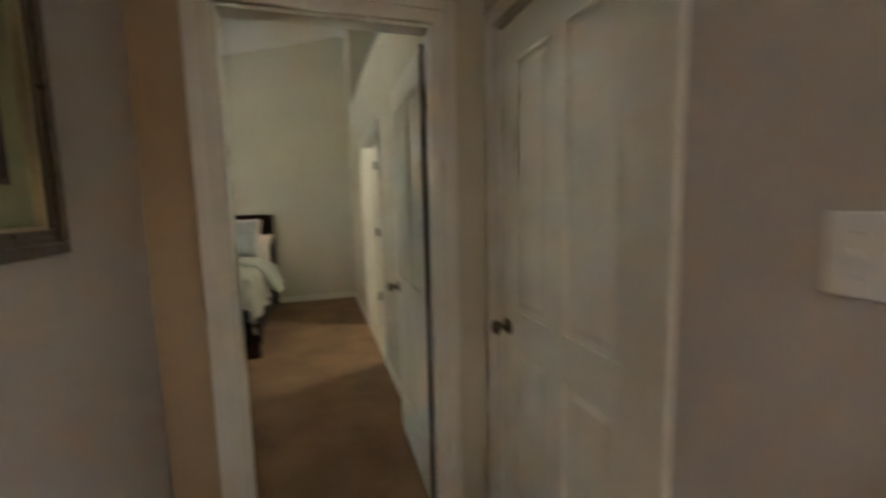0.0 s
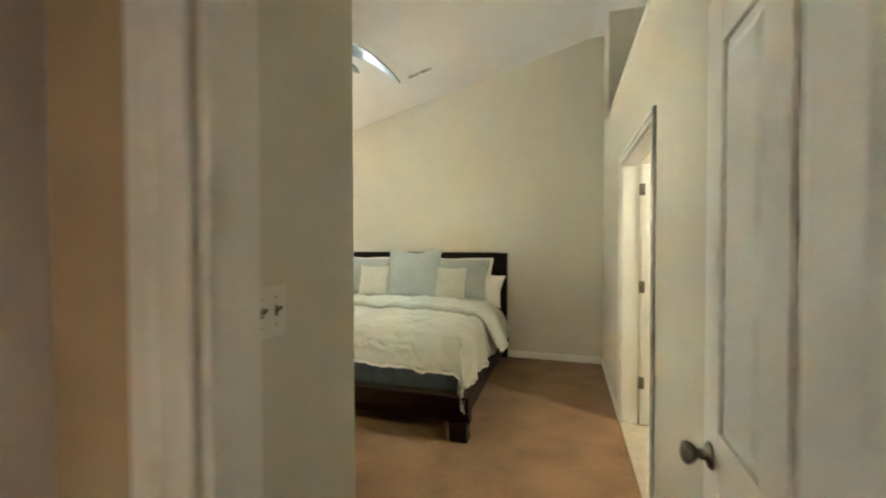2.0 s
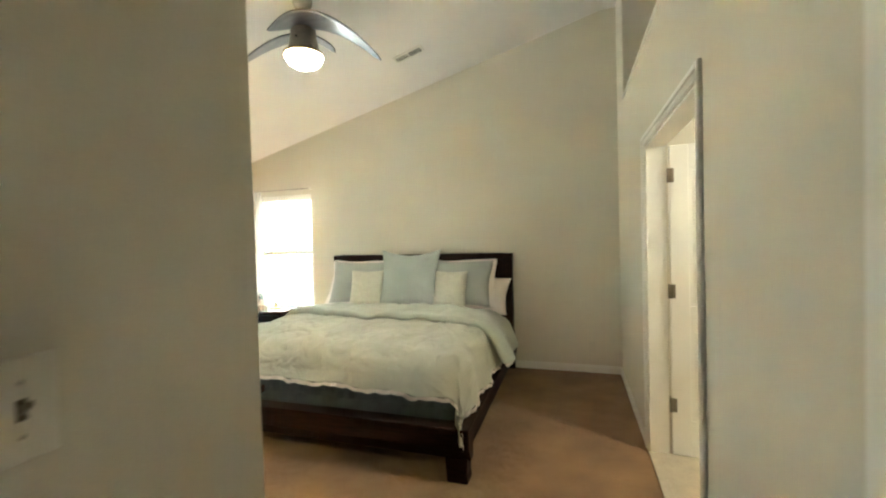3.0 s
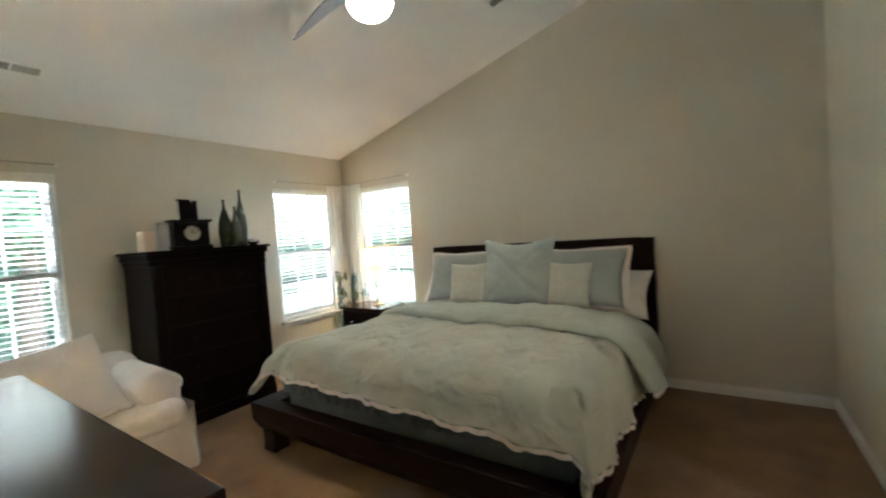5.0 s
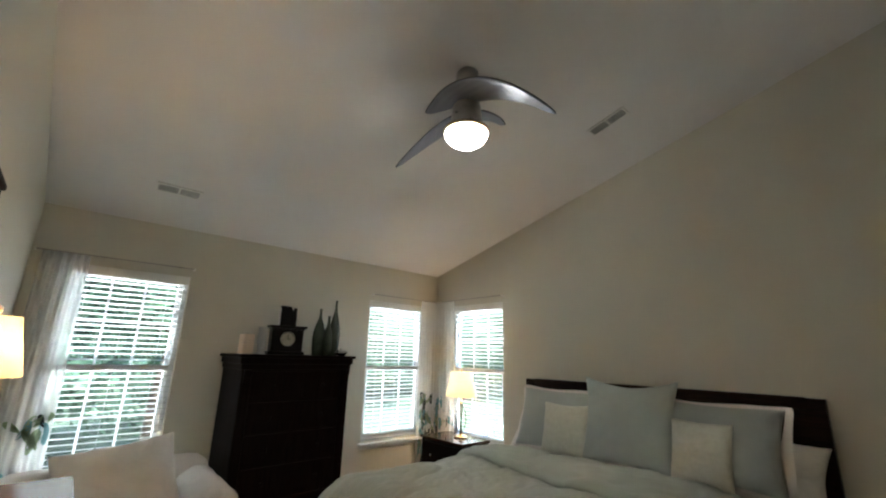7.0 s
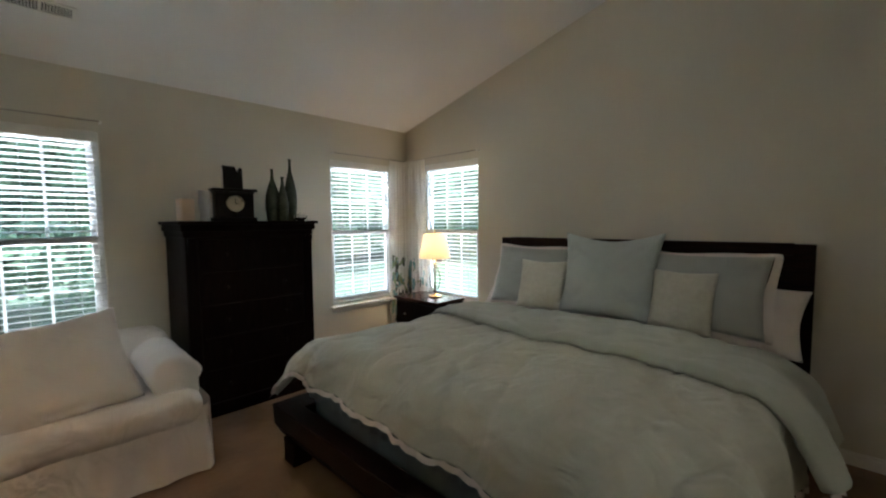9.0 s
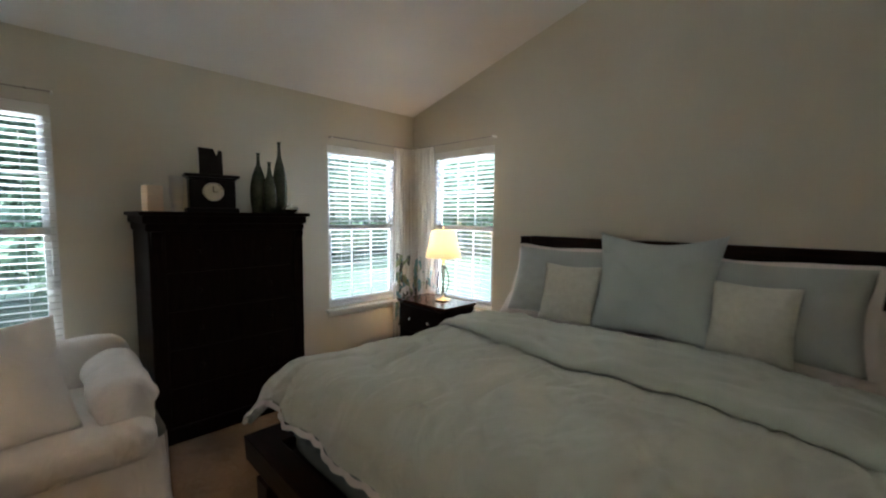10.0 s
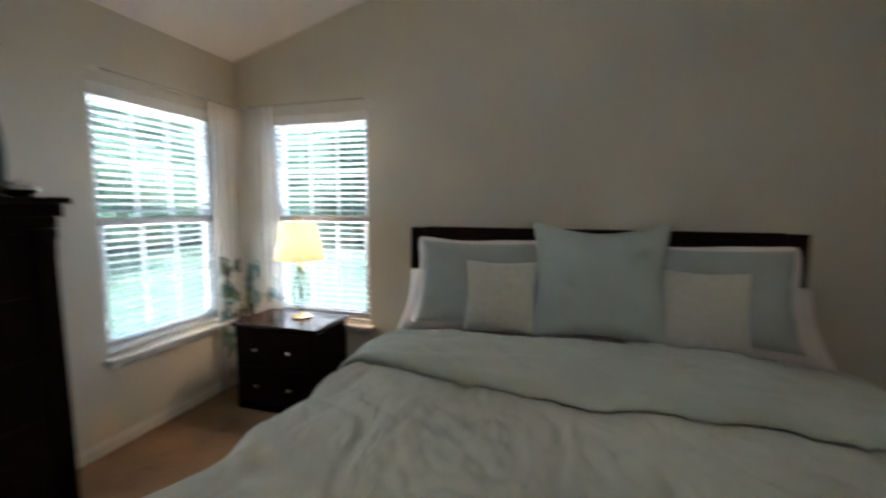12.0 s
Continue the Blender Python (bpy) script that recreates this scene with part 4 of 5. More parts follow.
def nightstand():
    w, d, h = 0.68, 0.43, 0.625
    n = thing("nightstand", (-3.34, 6.535, 0), "espresso wood nightstand with two drawers and silver knobs", "nightstand")
    hw = w / 2
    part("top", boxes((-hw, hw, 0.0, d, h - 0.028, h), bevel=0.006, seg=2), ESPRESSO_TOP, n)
    bm = boxes((-hw + 0.02, -hw + 0.045, 0.02, d - 0.01, 0.0, h - 0.0285), (hw - 0.045, hw - 0.02, 0.02, d - 0.01, 0.0, h - 0.0285),
               (-hw + 0.045, hw - 0.045, 0.03, d - 0.02, 0.06, h - 0.0285), (-hw + 0.045, hw - 0.045, 0.025, 0.05, 0.0, 0.06), bevel=0.002)
    part("body", bm, ESPRESSO, n)
    for z0, z1 in ((0.075, 0.318), (0.328, 0.575)):
        dr = part("drawer_front", boxes((-hw + 0.05, hw - 0.05, 0.012, 0.0295, z0, z1), bevel=0.004, seg=2), ESPRESSO, n)
        for x in (-0.13, 0.13):
            knob_pull(dr, pose(x, 0.012, (z0 + z1) / 2, 90))


nightstand()


def chest():
    y0, y1, d, h = 4.47, 5.42, 0.555, 1.46
    c = thing("chest_of_drawers", (XW + 0.02, (y0 + y1) / 2, 0), "tall dark espresso chest with a moulded cornice and corbels", "chest", "", 90)
    hw = (y1 - y0) / 2           # local x along the wall, -y into the room
    part("body", boxes((-hw, hw, -d + 0.02, 0, 0.10, h - 0.12), bevel=0.004), ESPRESSO, c)
    part("plinth", boxes((-hw - 0.015, hw + 0.015, -d, -0.005, 0.0, 0.10), bevel=0.008, seg=2), ESPRESSO, c)
    part("frieze", boxes((-hw - 0.012, hw + 0.012, -d - 0.004, 0, h - 0.12, h - 0.075), bevel=0.007, seg=2), ESPRESSO, c)
    part("cornice", boxes((-hw - 0.026, hw + 0.026, -d - 0.02, 0, h - 0.075, h - 0.025), bevel=0.007, seg=2), ESPRESSO, c)
    part("chest_top", boxes((-hw - 0.045, hw + 0.045, -d - 0.042, 0.0, h - 0.025, h), bevel=0.007, seg=2), ESPRESSO, c)
    for s in (-1, 1):
        x0, x1 = sorted((s * hw, s * (hw - 0.075)))
        part("pilaster", boxes((x0, x1, -d - 0.004, -d + 0.0195, 0.10, h - 0.12), bevel=0.004), ESPRESSO, c)
        bm = bmesh.new()
        prism(bm, [(-d - 0.004, h - 0.26), (-d - 0.004, h - 0.121), (-d - 0.036, h - 0.121), (-d - 0.040, h - 0.15), (-d - 0.024, h - 0.175), (-d - 0.026, h - 0.205), (-d - 0.014, h - 0.235)], "x", x0 + 0.01, x1 - 0.01)
        soften(part("corbel", bm, ESPRESSO, c), 0.006)
    for k in range(5):
        z0 = 0.125 + k * 0.243
        dr = part("drawer_front", boxes((-hw + 0.085, hw - 0.085, -d + 0.006, -d + 0.0195, z0, z0 + 0.228), bevel=0.004, seg=2), ESPRESSO, c)
        for x in (-0.22, 0.22):
            knob_pull(dr, pose(x, -d + 0.006, z0 + 0.114, 90), ESPRESSO)


chest()


def clock():
    k = thing("mantel_clock", (-3.66, 4.885, 1.46), "dark wooden mantel clock with a round silver dial", "clock", "", 84)
    w = 0.140
    part("base", boxes((-w - 0.02, w + 0.02, -0.075, 0.065, 0.0, 0.030), bevel=0.007, seg=2), BLACK, k)
    part("case", boxes((-w, w, -0.062, 0.055, 0.030, 0.222), bevel=0.004), BLACK, k)
    part("cornice", boxes((-w - 0.008, w + 0.008, -0.070, 0.06, 0.222, 0.236), (-w - 0.026, w + 0.026, -0.082, 0.065, 0.236, 0.258), bevel=0.006, seg=2), BLACK, k)
    dial = part("dial", lathe([(0.056, 0.0), (0.056, 0.004)], 36), DIAL, k, "pale round dial", False, pose(0, -0.0625, 0.138, 90))
    part("bezel", lathe([(0.055, 0.0), (0.068, 0.0), (0.066, 0.009), (0.058, 0.010), (0.055, 0.004)], 36, caps=False), STEEL, k, "polished silver bezel", True, pose(0, -0.0625, 0.138, 90))
    bm = boxes((-0.0025, 0.0025, -0.0685, -0.0675, 0.138, 0.176), (0.0, 0.026, -0.0695, -0.0687, 0.136, 0.140))
    part("clock_hands", bm, BLACK, k)


clock()


def block_on_clock():
    p = thing("photo_block", (-3.66, 4.885, 1.718), "dark wooden block ornament with a notched top on the clock", "ornament", "", 82)
    bm = bmesh.new()
    prism(bm, [(-0.072, 0.0), (0.072, 0.0), (0.068, 0.165), (0.048, 0.172), (0.036, 0.128), (0.014, 0.178), (-0.075, 0.182)], "y", -0.028, 0.028)
    soften(part("block", bm, BLACK, p), 0.003)
    part("pale_side", boxes((-0.079, -0.0735, -0.026, 0.026, 0.002, 0.165), bevel=0.001), LINEN, p, "pale side edge")


block_on_clock()


def bottle(place, h, r, label, neck=0.011):
    prof = [(0.001, 0.0), (r * 0.72, 0.0), (r * 0.80, 0.006), (r * 0.97, h * 0.20), (r, h * 0.34), (r * 0.93, h * 0.48), (r * 0.66, h * 0.64), (neck * 1.35, h * 0.80), (neck, h * 0.90), (neck, h * 0.975), (neck * 1.35, h * 0.985), (neck * 1.3, h), (neck * 0.7, h), (neck * 0.6, h * 0.9), (0.001, h * 0.88)]
    return tagged(solid_thing("bottle", lathe(prof, 28), BOTTLE, place), label, "bottle", "dark decorative bottles")


def solid_thing(name, bm, material, place, turn=0.0):
    ob = new(name, mesh_of(name, bm, material, True))
    ob.matrix_world = pose(*place, 0, 0, turn)
    return ob


bottle((-3.66, 5.205, 1.46), 0.445, 0.062, "dark olive ceramic bottle with a slim neck on the chest")
bottle((-3.53, 5.235, 1.46), 0.37, 0.047, "short dark ceramic bottle with a slim neck on the chest")
bottle((-3.66, 5.365, 1.46), 0.545, 0.055, "tall dark green bottle with a slim neck on the chest")


def bowl():
    prof = [(0.001, 0.0), (0.030, 0.0), (0.034, 0.006), (0.055, 0.022), (0.062, 0.038), (0.059, 0.038), (0.050, 0.022), (0.026, 0.008), (0.001, 0.007)]
    b = thing("silver_dish", (-3.50, 5.375, 1.46), "small silver dish with a lid on the chest", "dish")
    part("dish", lathe(prof, 28), STEEL, b, "", True)
    part("lid", lathe([(0.058, 0.038), (0.050, 0.050), (0.028, 0.058), (0.006, 0.061), (0.009, 0.068), (0.001, 0.072)], 28), STEEL, b, "", True)


bowl()


def candle():
    c = thing("candle", (-3.62, 4.535, 1.46), "square cream pillar candle on the chest", "candle", "", 12)
    part("wax", boxes((-0.046, 0.046, -0.046, 0.046, 0.0, 0.165), bevel=0.008, seg=2), CANDLE, c, "", True)
    part("wick", tube([(0, 0, 0.163), (0.001, 0, 0.172), (0.004, 0, 0.178)], 0.0014, 6), BLACK, c)


candle()


def hurricane():
    prof = [(0.001, 0.0), (0.040, 0.0), (0.042, 0.006), (0.030, 0.020), (0.034, 0.070), (0.043, 0.13), (0.037, 0.205), (0.041, 0.235), (0.0385, 0.235), (0.0345, 0.205), (0.040, 0.13), (0.031, 0.074), (0.001, 0.068)]
    g = solid_thing("glass_vase", lathe(prof, 28), FROST, (-3.66, 4.675, 1.46))
    tagged(g, "hazy pale glass vase beside the clock", "vase")


hurricane()


def table_lamp_ribs(place, label):
    """The nightstand lamp: a round foot, four bowed ribs round a stem, and a tapered shade."""
    t = thing("table_lamp", place, label, "lamp")
    part("foot", lathe([(0.001, 0), (0.075, 0), (0.077, 0.008), (0.070, 0.018), (0.040, 0.026), (0.018, 0.034), (0.012, 0.045)], 32), BRASS, t, "", True)
    part("stem", tube([(0, 0, 0.04), (0, 0, 0.68)], 0.005, 10), NICKEL, t, "", True)
    for k in range(4):
        a = math.pi / 2 * k + 0.4
        pts = []
        for j in range(15):
            s = j / 14
            r = 0.010 + 0.046 * math.sin(math.pi * s) ** 0.9
            pts.append((r * math.cos(a + 0.9 * s), r * math.sin(a + 0.9 * s), 0.045 + 0.305 * s))
        part("rib", tube(pts, 0.0055, 8), BRONZE, t, "bowed dark nickel rib", True)
    part("neck", lathe([(0.014, 0.345), (0.018, 0.355), (0.012, 0.365), (0.012, 0.42)], 20), BRASS, t, "", True)
    ob = part("shade", lathe([(0.172, 0.425), (0.112, 0.69)], 48, caps=False), SHADE, t, "glowing cream fabric shade", True)
    part("finial", lathe([(0.004, 0.67), (0.004, 0.705), (0.010, 0.711), (0.011, 0.720), (0.002, 0.730)], 14), BRASS, t, "", True)
    bm = tube([(-0.11, 0, 0.68), (0.11, 0, 0.68)], 0.002, 6)
    tube([(0, -0.11, 0.68), (0, 0.11, 0.68)], 0.002, 6, bm)
    part("spider", bm, BRASS, t)
    return t


table_lamp_ribs((-3.29, 6.80, 0.625), "nickel table lamp with bowed ribs and a lit cream shade")


def dresser_lamp():
    t = thing("table_lamp", (-1.95, 3.195, 1.0), "gold table lamp with flat crossed leaves and a lit square shade", "lamp")
    part("foot", lathe([(0.001, 0), (0.066, 0), (0.068, 0.010), (0.060, 0.018), (0.046, 0.022), (0.030, 0.034), (0.016, 0.040)], 32), BRASS, t, "", True)
    for k in range(4):
        a = math.pi / 2 * k + 0.55
        bm = bmesh.new()
        out = []
        for j in range(13):
            s = j / 12
            mid = 0.008 + 0.040 * math.sin(math.pi * min(s * 1.05, 1.0)) ** 1.2
            out.append((mid, 0.036 + 0.22 * s))
        inner = [(max(0.002, r - 0.022), z) for r, z in reversed(out)]
        prism(bm, out + inner, "y", -0.004, 0.004)
        part("leaf", bm, BRASS, t, "flat bowed gold leaf", False, pose(0, 0, 0, 0, 0, math.degrees(a)))
    for k in range(2):
        bm = bmesh.new()
        prism(bm, [(-0.008, 0.25), (0.008, 0.25), (0.034, 0.36), (-0.034, 0.36)], "y", -0.005, 0.005)
        part("cup_leaf", bm, BRASS, t, "gold flared leaf under the shade", False, pose(0, 0, 0, 0, 0, 30 + 90 * k))
    part("stem", tube([(0, 0, 0.03), (0, 0, 0.575)], 0.0055, 10), BRASS, t, "", True)
    bm = bmesh.new()

    def ring(r, z):
        pts = []
        for k in range(40):
            a = 2 * math.pi * k / 40
            c, s = math.cos(a), math.sin(a)
            f = (abs(c) ** 3.2 + abs(s) ** 3.2) ** (-1 / 3.2)
            pts.append(bm.verts.new((r * f * c, r * f * s, z)))
        return pts
    lo, hi = ring(0.106, 0.378), ring(0.066, 0.582)
    for k in range(40):
        bm.faces.new((lo[k], lo[(k + 1) % 40], hi[(k + 1) % 40], hi[k]))
    part("shade", bm, SHADE, t, "glowing cream fabric shade", True)
    part("finial", lathe([(0.005, 0.565), (0.005, 0.592), (0.011, 0.598), (0.011, 0.614), (0.003, 0.622)], 14), BRASS, t, "", True)
    bm = tube([(-0.066, 0, 0.572), (0.066, 0, 0.572)], 0.002, 6)
    part("spider", bm, BRASS, t)


dresser_lamp()


def dresser():
    x0, x1, d, h = -2.09, -0.555, 0.437, 1.0
    c = thing("dresser", ((x0 + x1) / 2, YS + 0.005, 0), "long dark espresso dresser with a polished top and corbels", "dresser")
    hw = (x1 - x0) / 2          # local x along the wall, y into the room
    part("top", boxes((-hw, hw, 0.0, d, h - 0.026, h), bevel=0.005, seg=2), ESPRESSO_TOP, c, "polished dark top, lighter than the body")
    bm = boxes((-hw + 0.02, hw - 0.02, 0.002, d - 0.022, h - 0.066, h - 0.0265), (-hw + 0.034, hw - 0.034, 0.002, d - 0.036, h - 0.10, h - 0.066), bevel=0.006, seg=2)
    part("cornice", bm, ESPRESSO, c)
    part("body", boxes((-hw + 0.045, hw - 0.045, 0.002, d - 0.065, 0.09, h - 0.10), bevel=0.004), ESPRESSO, c)
    part("plinth", boxes((-hw + 0.03, hw - 0.03, 0.002, d - 0.045, 0.0, 0.09), bevel=0.008, seg=2), ESPRESSO, c)
    for s in (-1, 1):
        a, b = sorted((s * (hw - 0.045), s * (hw - 0.12)))
        part("pilaster", boxes((a, b, d - 0.064, d - 0.042, 0.09, h - 0.10), bevel=0.004), ESPRESSO, c)
        bm = bmesh.new()
        prism(bm, [(d - 0.0425, h - 0.25), (d - 0.03, h - 0.235), (d - 0.018, h - 0.205), (d - 0.022, h - 0.175), (d - 0.010, h - 0.145), (d - 0.012, h - 0.101), (d - 0.0425, h - 0.101)], "x", a + 0.008, b - 0.008)
        soften(part("corbel", bm, ESPRESSO, c), 0.006)
    for col in range(3):
        w = (2 * hw - 0.24) / 3
        for row in range(3):
            a = -hw + 0.12 + col * w
            z0 = 0.105 + row * 0.265
            dr = part("drawer_front", boxes((a + 0.006, a + w - 0.006, d - 0.064, d - 0.050, z0, z0 + 0.255), bevel=0.004, seg=2), ESPRESSO, c)
            knob_pull(dr, pose(a + w / 2, d - 0.050, z0 + 0.127, -90))


dresser()


def mirror():
    xc, y = -1.31, YS + 0.002
    m = thing("dresser_mirror", (xc, y, 1.0), "dark framed dresser mirror with a moulded crown and scrolled supports", "mirror")
    gi, po = 0.332, 0.09        # half width of the glass, width of a post
    part("glass", boxes((-gi - 0.01, gi + 0.01, 0.020, 0.025, 0.10, 0.885)), MIRROR, m, "bevelled mirror glass")
    part("back", boxes((-gi - 0.05, gi + 0.05, 0.004, 0.0195, 0.06, 0.885)), ESPRESSO, m)
    for s in (-1, 1):
        a, b = sorted((s * gi, s * (gi + po + 0.028)))
        part("post", boxes((a, b, 0.0, 0.042, 0.0, 0.885), bevel=0.008, seg=2), ESPRESSO, m)
        bm = bmesh.new()
        prism(bm, [(0.02, 0.0), (0.098, 0.0), (0.108, 0.030), (0.092, 0.045), (0.098, 0.075), (0.108, 0.100), (0.094, 0.20), (0.068, 0.31), (0.043, 0.38), (0.02, 0.38)], "x", *((b - 0.040, b - 0.004) if s > 0 else (a + 0.004, a + 0.040)))
        soften(part("scroll_support", bm, ESPRESSO, m, "scrolled support"), 0.007)
    bm = boxes((-gi, gi, 0.0, 0.044, 0.0, 0.055), (-gi, gi, 0.0, 0.034, 0.055, 0.105), bevel=0.006, seg=2)
    part("bottom_rail", bm, ESPRESSO, m)
    w = gi + po
    bm = boxes((-gi, gi, 0.004, 0.038, 0.82, 0.8845), (-w - 0.008, w + 0.008, 0.0, 0.048, 0.885, 0.915), (-w - 0.018, w + 0.018, 0.0, 0.056, 0.915, 0.945), (-w - 0.036, w + 0.036, 0.0, 0.066, 0.945, 0.985), (-w - 0.046, w + 0.046, 0.0, 0.074, 0.985, 1.010), bevel=0.007, seg=2)
    part("crown", bm, ESPRESSO, m)


mirror()


def armchair():
    c = thing("armchair", (-3.24, 3.80, 0), "wide white slipcovered armchair with rounded arms", "armchair", "", 0)
    # local x towards the room (front), y along the wall
    part("seat_cushion", cushion_block(-0.36, 0.50, -0.60, 0.585, 0.27, 0.475, 0.085, 0.010, 11, 36), SLIP, c, "soft white seat cushion", True)
    part("base", cushion_block(-0.46, 0.46, -0.60, 0.585, 0.02, 0.30, 0.04, 0.006, 12), SLIP, c, "", True)
    part("backrest", cushion_block(-0.52, -0.24, -0.60, 0.58, 0.22, 0.72, 0.11, 0.012, 13, 30), SLIP, c, "", True)
    for s in (-1, 1):
        n = 40

        def arm(u, v, s=s):
            a = u * 2 * math.pi
            rx = 0.135
            yy = s * 0.475 + rx * math.cos(a) * (1.0 if math.sin(a) > 0 else 0.86)
            zz = 0.535 + (0.125 * math.sin(a) if math.sin(a) > 0 else 0.26 * math.sin(a))
            xx = -0.46 + 0.84 * v
            r = min(1.0, (1 - v) / 0.10)
            k = math.sqrt(max(0.0, 1 - (1 - r) ** 2)) * 0.16 + 0.84
            p = Vector((xx, s * 0.475 + (yy - s * 0.475) * k, 0.42 + (zz - 0.42) * k if zz > 0.42 else zz))
            return p + noise.noise_vector(p * 6 + Vector((s * 4, 0, 0))) * 0.012 + noise.noise_vector(p * 15) * 0.004
        bm = sheet(arm, n, 24)
        for v in (0.0, 1.0):
            ring = [bm.verts.new(arm(i / n, v)) for i in range(n)]
            bm.faces.new(ring)
        bmesh.ops.remove_doubles(bm, verts=bm.verts, dist=0.0008)
        part("arm", bm, SLIP, c, "", True)

    def skirt_f(u, v):
        y = -0.618 + 1.236 * u
        wave = 0.010 * math.sin(u * 34 + 3 * noise.noise((u * 5, 0, 1.0))) + 0.022 * noise.noise((u * 9, v * 2, 3.0))
        edge = min(1.0, min(u, 1 - u) / 0.04)
        x = 0.475 + 0.035 * (1 - v) + wave * (1 - v) - 0.05 * (1 - edge) ** 2
        return Vector((x, y, 0.012 + 0.37 * v))
    part("skirt", sheet(skirt_f, 120, 12), SLIP, c, "hanging slipcover skirt", True)

    def side_f(u, v):
        x = -0.44 + 0.925 * u
        return Vector((x, 0.602 + 0.022 * (1 - v) + 0.010 * math.sin(u * 30) * (1 - v), 0.012 + 0.42 * v))
    part("skirt", sheet(side_f, 90, 10), SLIP, c, "hanging slipcover skirt", True)


armchair()
pillow("throw_pillow", pose(-2.86, 3.81, 0.452, -42, -7, 92), 0.62, 0.61, 0.17, SLIP, "large white throw pillow leaning on the armchair", 9.0, group="armchair pillow")

# ---- ceiling fan ----


def ceiling_fan():
    fx, fy = -1.405, 4.96
    zc = ceil(fx)
    f = thing("ceiling_fan", (fx, fy, 2.69), "nickel ceiling fan, two swept silver blades, lit globe", "ceiling fan")
    top = zc - 2.69
    part("canopy", lathe([(0.020, top - 0.085), (0.050, top - 0.078), (0.068, top - 0.045), (0.072, top + 0.012)], 32), NICKEL, f, "", True)
    part("downrod", tube([(0, 0, 0.34), (0, 0, top - 0.075)], 0.013, 14), NICKEL, f, "", True)
    part("motor_housing", lathe([(0.100, 0.128), (0.108, 0.150), (0.100, 0.185), (0.092, 0.235), (0.088, 0.285), (0.078, 0.318), (0.034, 0.340), (0.016, 0.37)], 36), NICKEL, f, "", True)
    part("light_ring", lathe([(0.122, 0.104), (0.140, 0.107), (0.141, 0.122), (0.112, 0.132)], 40), BRASS, f, "polished ring round the globe", True)
    prof = [(0.001, 0.0), (0.045, 0.005), (0.085, 0.021), (0.116, 0.048), (0.134, 0.080), (0.138, 0.104), (0.10, 0.106)]
    part("globe", lathe([(r * 0.95, 0.020 + z * 0.80) for r, z in prof], 40), GLOBE, f, "lit frosted glass bowl", True)
    spine = [Vector(p) for p in ((-0.135, -0.215, 0), (0.0, -0.075, 0), (0.27, -0.10, 0), (0.56, 0.085, 0))]

    def blade(u, v):
        """One long swept blade: a short pointed tail, a wide middle over the motor, and a long drooping tip."""
        k = 1 - u
        p = spine[0] * k ** 3 + spine[1] * 3 * k * k * u + spine[2] * 3 * k * u * u + spine[3] * u ** 3
        d = (spine[1] - spine[0]) * k * k + (spine[2] - spine[1]) * 2 * k * u + (spine[3] - spine[2]) * u * u
        side = Vector((-d.y, d.x, 0)).normalized()
        wide = 0.178 * max(0.0, math.sin(math.pi * u ** 0.85)) ** 0.62 + 0.006
        tail, far = max(0.0, (0.30 - u) / 0.30), max(0.0, (u - 0.30) / 0.70)
        z = 0.300 - 0.085 * tail ** 1.6 + 0.018 * math.sin(math.pi * far) - 0.265 * far ** 2.2 - 0.035 * (v - 0.5) * math.sin(math.pi * u)
        q = p + side * wide * (v - 0.5)
        return Vector((q.x, q.y, z))
    first = None
    for az in (2, 184):
        at = pose(0, 0, 0, 0, 0, az)
        if first is None:
            ob = first = part("blade", sheet(blade, 40, 8), BLADE, f, "curved silver blade", True, at)
        else:
            ob = again(first, at)
        sd = ob.modifiers.new("thick", "SOLIDIFY")
        sd.thickness = 0.006
        for v in (0.0, 1.0):
            part("edge", tube([blade(u / 36, v) for u in range(37)], 0.0035, 6), DARKTRIM, ob, "dark blade edge")

ceiling_fan()

# ---- outside ----
bm = bmesh.new()
bmesh.ops.create_grid(bm, x_segments=60, y_segments=60, size=400.0)
for v in bm.verts:
    v.co.z = -0.45
tagged(part("ground", bm, GRASS), "mown green lawn round the house", "ground", kind="structure")


def leafy(name, centres, count, size, seed, material):
    """Many small bent leaves scattered in clumps round the given centres (x, y, z, radius)."""
    rng = np.random.default_rng(seed)
    c = np.array(centres)
    pick = rng.integers(0, len(c), count)
    d = rng.normal(size=(count, 3))
    d /= np.linalg.norm(d, axis=1)[:, None]
    r = rng.random(count) ** 0.45
    p = c[pick, :3] + d * (c[pick, 3] * r)[:, None] * (1, 1, 0.75)
    a, b = rng.normal(size=(count, 3)), rng.normal(size=(count, 3))
    a /= np.linalg.norm(a, axis=1)[:, None]
    b -= (a * b).sum(1)[:, None] * a
    b /= np.linalg.norm(b, axis=1)[:, None]
    s = size * (0.6 + 0.8 * rng.random(count))[:, None]
    verts = np.stack([p - a * s, p - b * s * 0.45, p + a * s, p + b * s * 0.45], 1).reshape(-1, 3)
    faces = np.arange(count * 4).reshape(-1, 4)
    me = bpy.data.meshes.new(name)
    me.from_pydata(verts.tolist(), [], faces.tolist())
    me.materials.append(material)
    return me


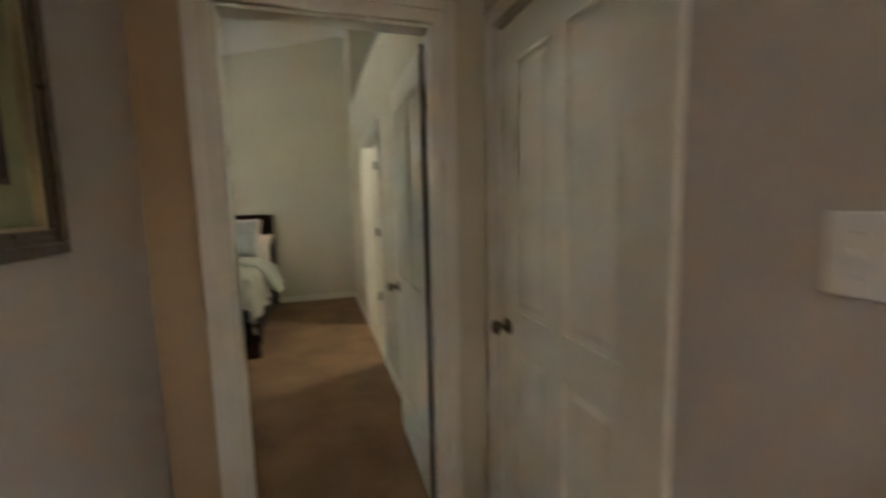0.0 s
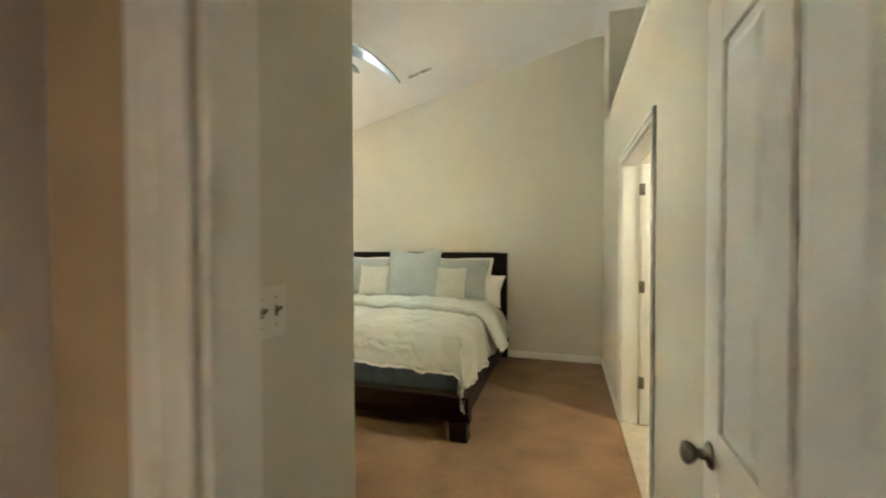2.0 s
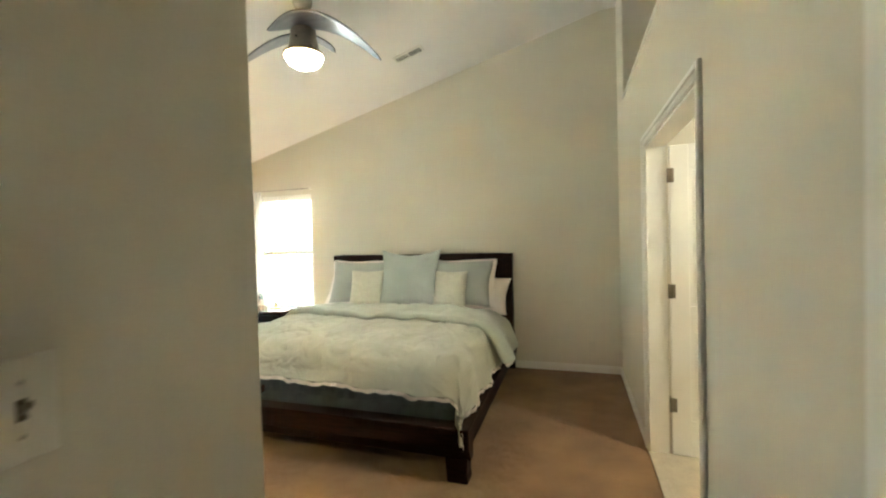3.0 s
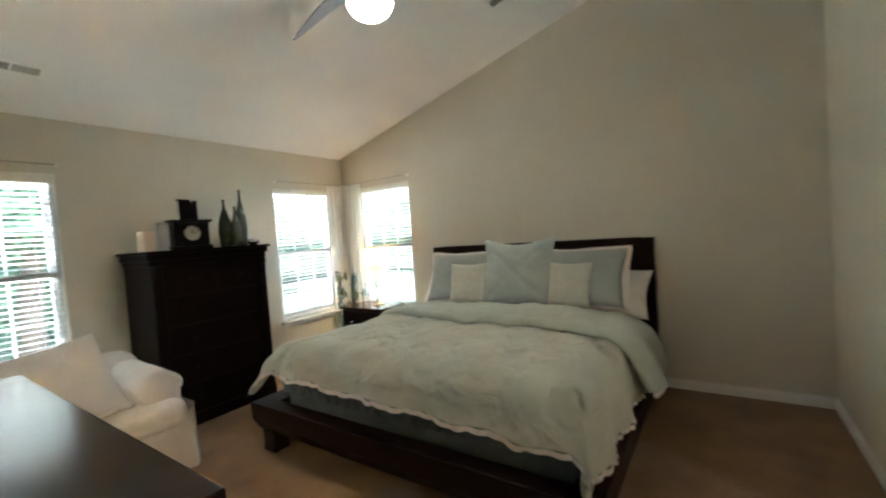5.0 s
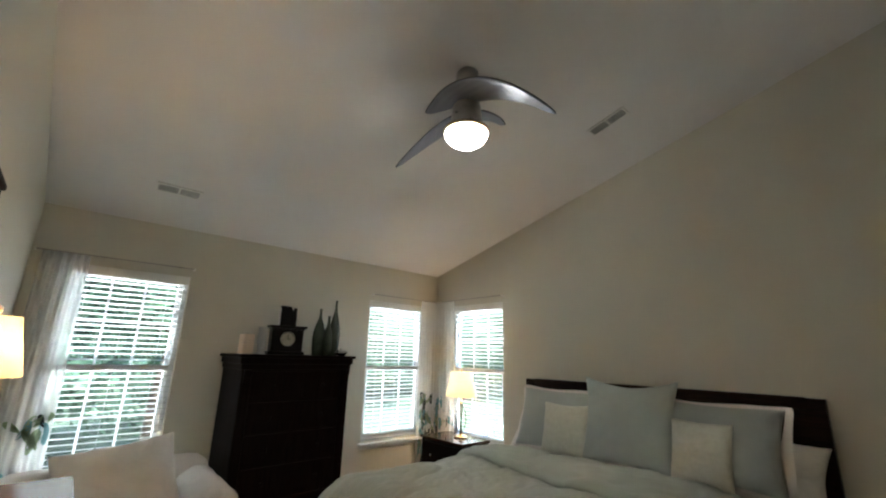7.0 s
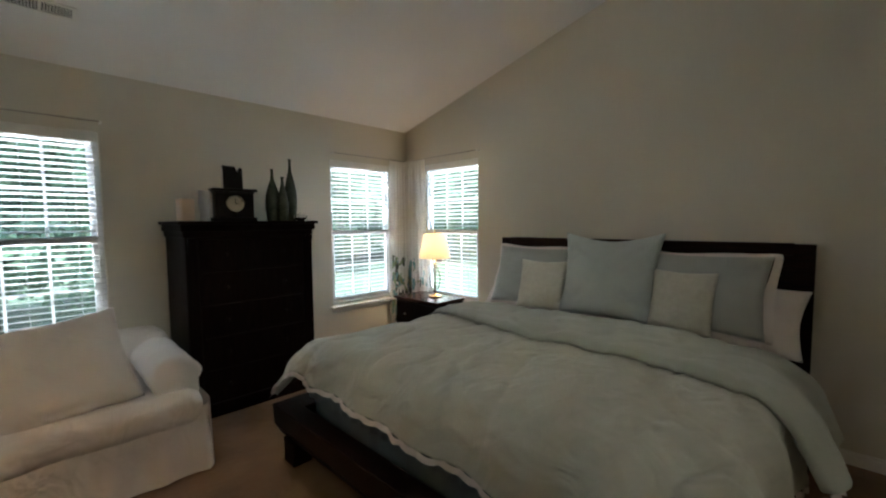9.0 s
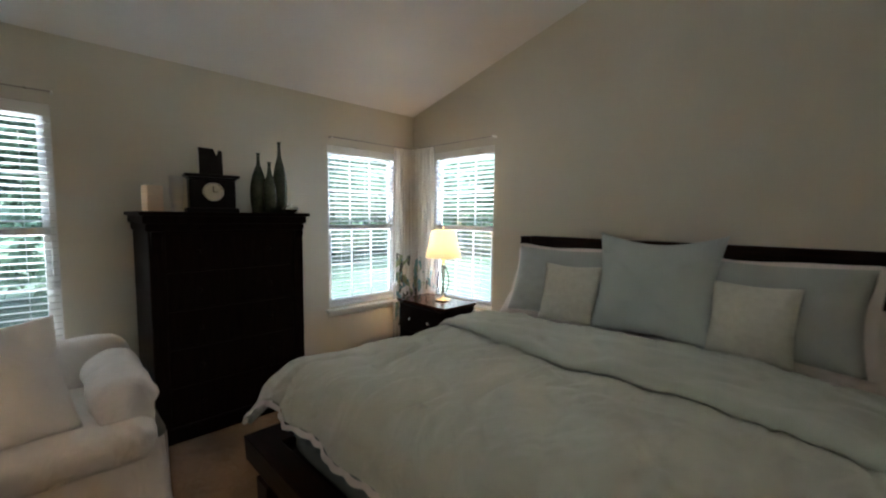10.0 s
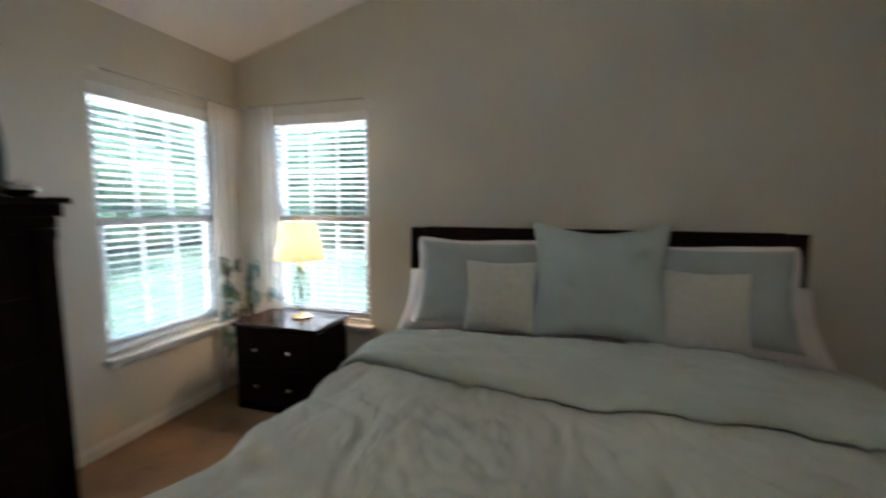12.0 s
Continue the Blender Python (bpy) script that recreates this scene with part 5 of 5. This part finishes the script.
def tree(x, y, height, spread, seed, label, trunk_h=0.35, count=17000):
    rng = random.Random(seed)
    t = thing("tree", (x, y, -0.45), label, "tree", "trees round the lawn")
    pts = [(0.10 * rng.uniform(-1, 1) * k, 0.10 * rng.uniform(-1, 1) * k, height * 0.75 * k / 6) for k in range(7)]
    bm = tube(pts, 0.02 * height + 0.03, 10, None, 0.03)
    centres = []
    for k in range(11):
        s = rng.uniform(trunk_h, 0.95)
        base = Vector(pts[min(6, int(s * 6))])
        ang = k * 2.4 + rng.uniform(-0.4, 0.4)
        reach = spread * rng.uniform(0.45, 1.0) * (1.15 - 0.6 * s)
        tip = base + Vector((reach * math.cos(ang), reach * math.sin(ang), height * rng.uniform(0.06, 0.2)))
        mid = base.lerp(tip, 0.5) + Vector((0, 0, 0.12 * reach))
        tube([base, mid, tip], 0.05 * (1.2 - s) + 0.02, 6, bm, 0.012)
        for q, rad in ((tip, 0.42), (mid, 0.34), (tip + Vector((rng.uniform(-1, 1), rng.uniform(-1, 1), rng.uniform(-0.2, 0.8))) * spread * 0.3, 0.33)):
            centres.append((*q, spread * rad * rng.uniform(0.7, 1.15)))
    part("trunk", bm, BARK, t, "", True)
    crown = new("crown", leafy("crown", centres, count, 0.05 + 0.006 * height, seed, LEAF if seed % 2 else LEAF_B))
    crown.parent = t


for k, (x, y, h, s) in enumerate(((-8.6, 2.2, 7.5, 2.6), (-9.6, 4.9, 8.5, 3.0), (-13.5, 8.6, 9.0, 3.4), (-17.5, 13.0, 10.0, 3.8), (-19.0, 7.0, 10.5, 4.0), (-14.0, 17.5, 9.5, 3.6),
                                  (-9.5, 20.0, 9.5, 3.6), (-4.8, 21.5, 10.0, 3.8), (-1.0, 20.5, 9.0, 3.5), (-7.5, 0.2, 6.5, 2.3))):
    tree(x, y, h, s, 20 + k, "leafy green tree at the edge of the lawn", 0.22)
rng = np.random.default_rng(4)
hedge = []
for k in range(90):
    s = k / 89
    hedge.append((-10.5 - 8.0 * math.sin(s * 1.9) + rng.normal() * 0.6, 0.0 + 24.0 * s + rng.normal() * 0.5, 0.3 + rng.random() * 1.6, 0.9 + 0.7 * rng.random()))
for k in range(50):
    s = k / 49
    hedge.append((-16.0 + 20.0 * s + rng.normal() * 0.5, 23.5 + rng.normal() * 0.8, 0.3 + rng.random() * 1.8, 1.0 + 0.8 * rng.random()))
woods = []
for k in range(120):
    ang = math.radians(75 + 130 * (k + 0.5) / 120)
    far = 27 + rng.normal() * 2.0
    for tall in range(5):
        woods.append((far * math.cos(ang) - 2.0 + rng.normal() * 0.7, far * math.sin(ang) + 5.0 + rng.normal() * 0.7, 1.2 + 2.7 * tall + rng.normal() * 0.5, 2.3 - 0.22 * tall + 0.5 * rng.random()))
tagged(new("woods", leafy("woods", woods, 90000, 0.26, 14, LEAF_B)), "tall green woods closing the view behind the lawn", "woods", kind="stuff")
me = leafy("shrubs", hedge, 70000, 0.10, 9, LEAF)
tagged(new("shrubs", me), "dense green shrubs behind the lawn", "shrubs", kind="stuff")
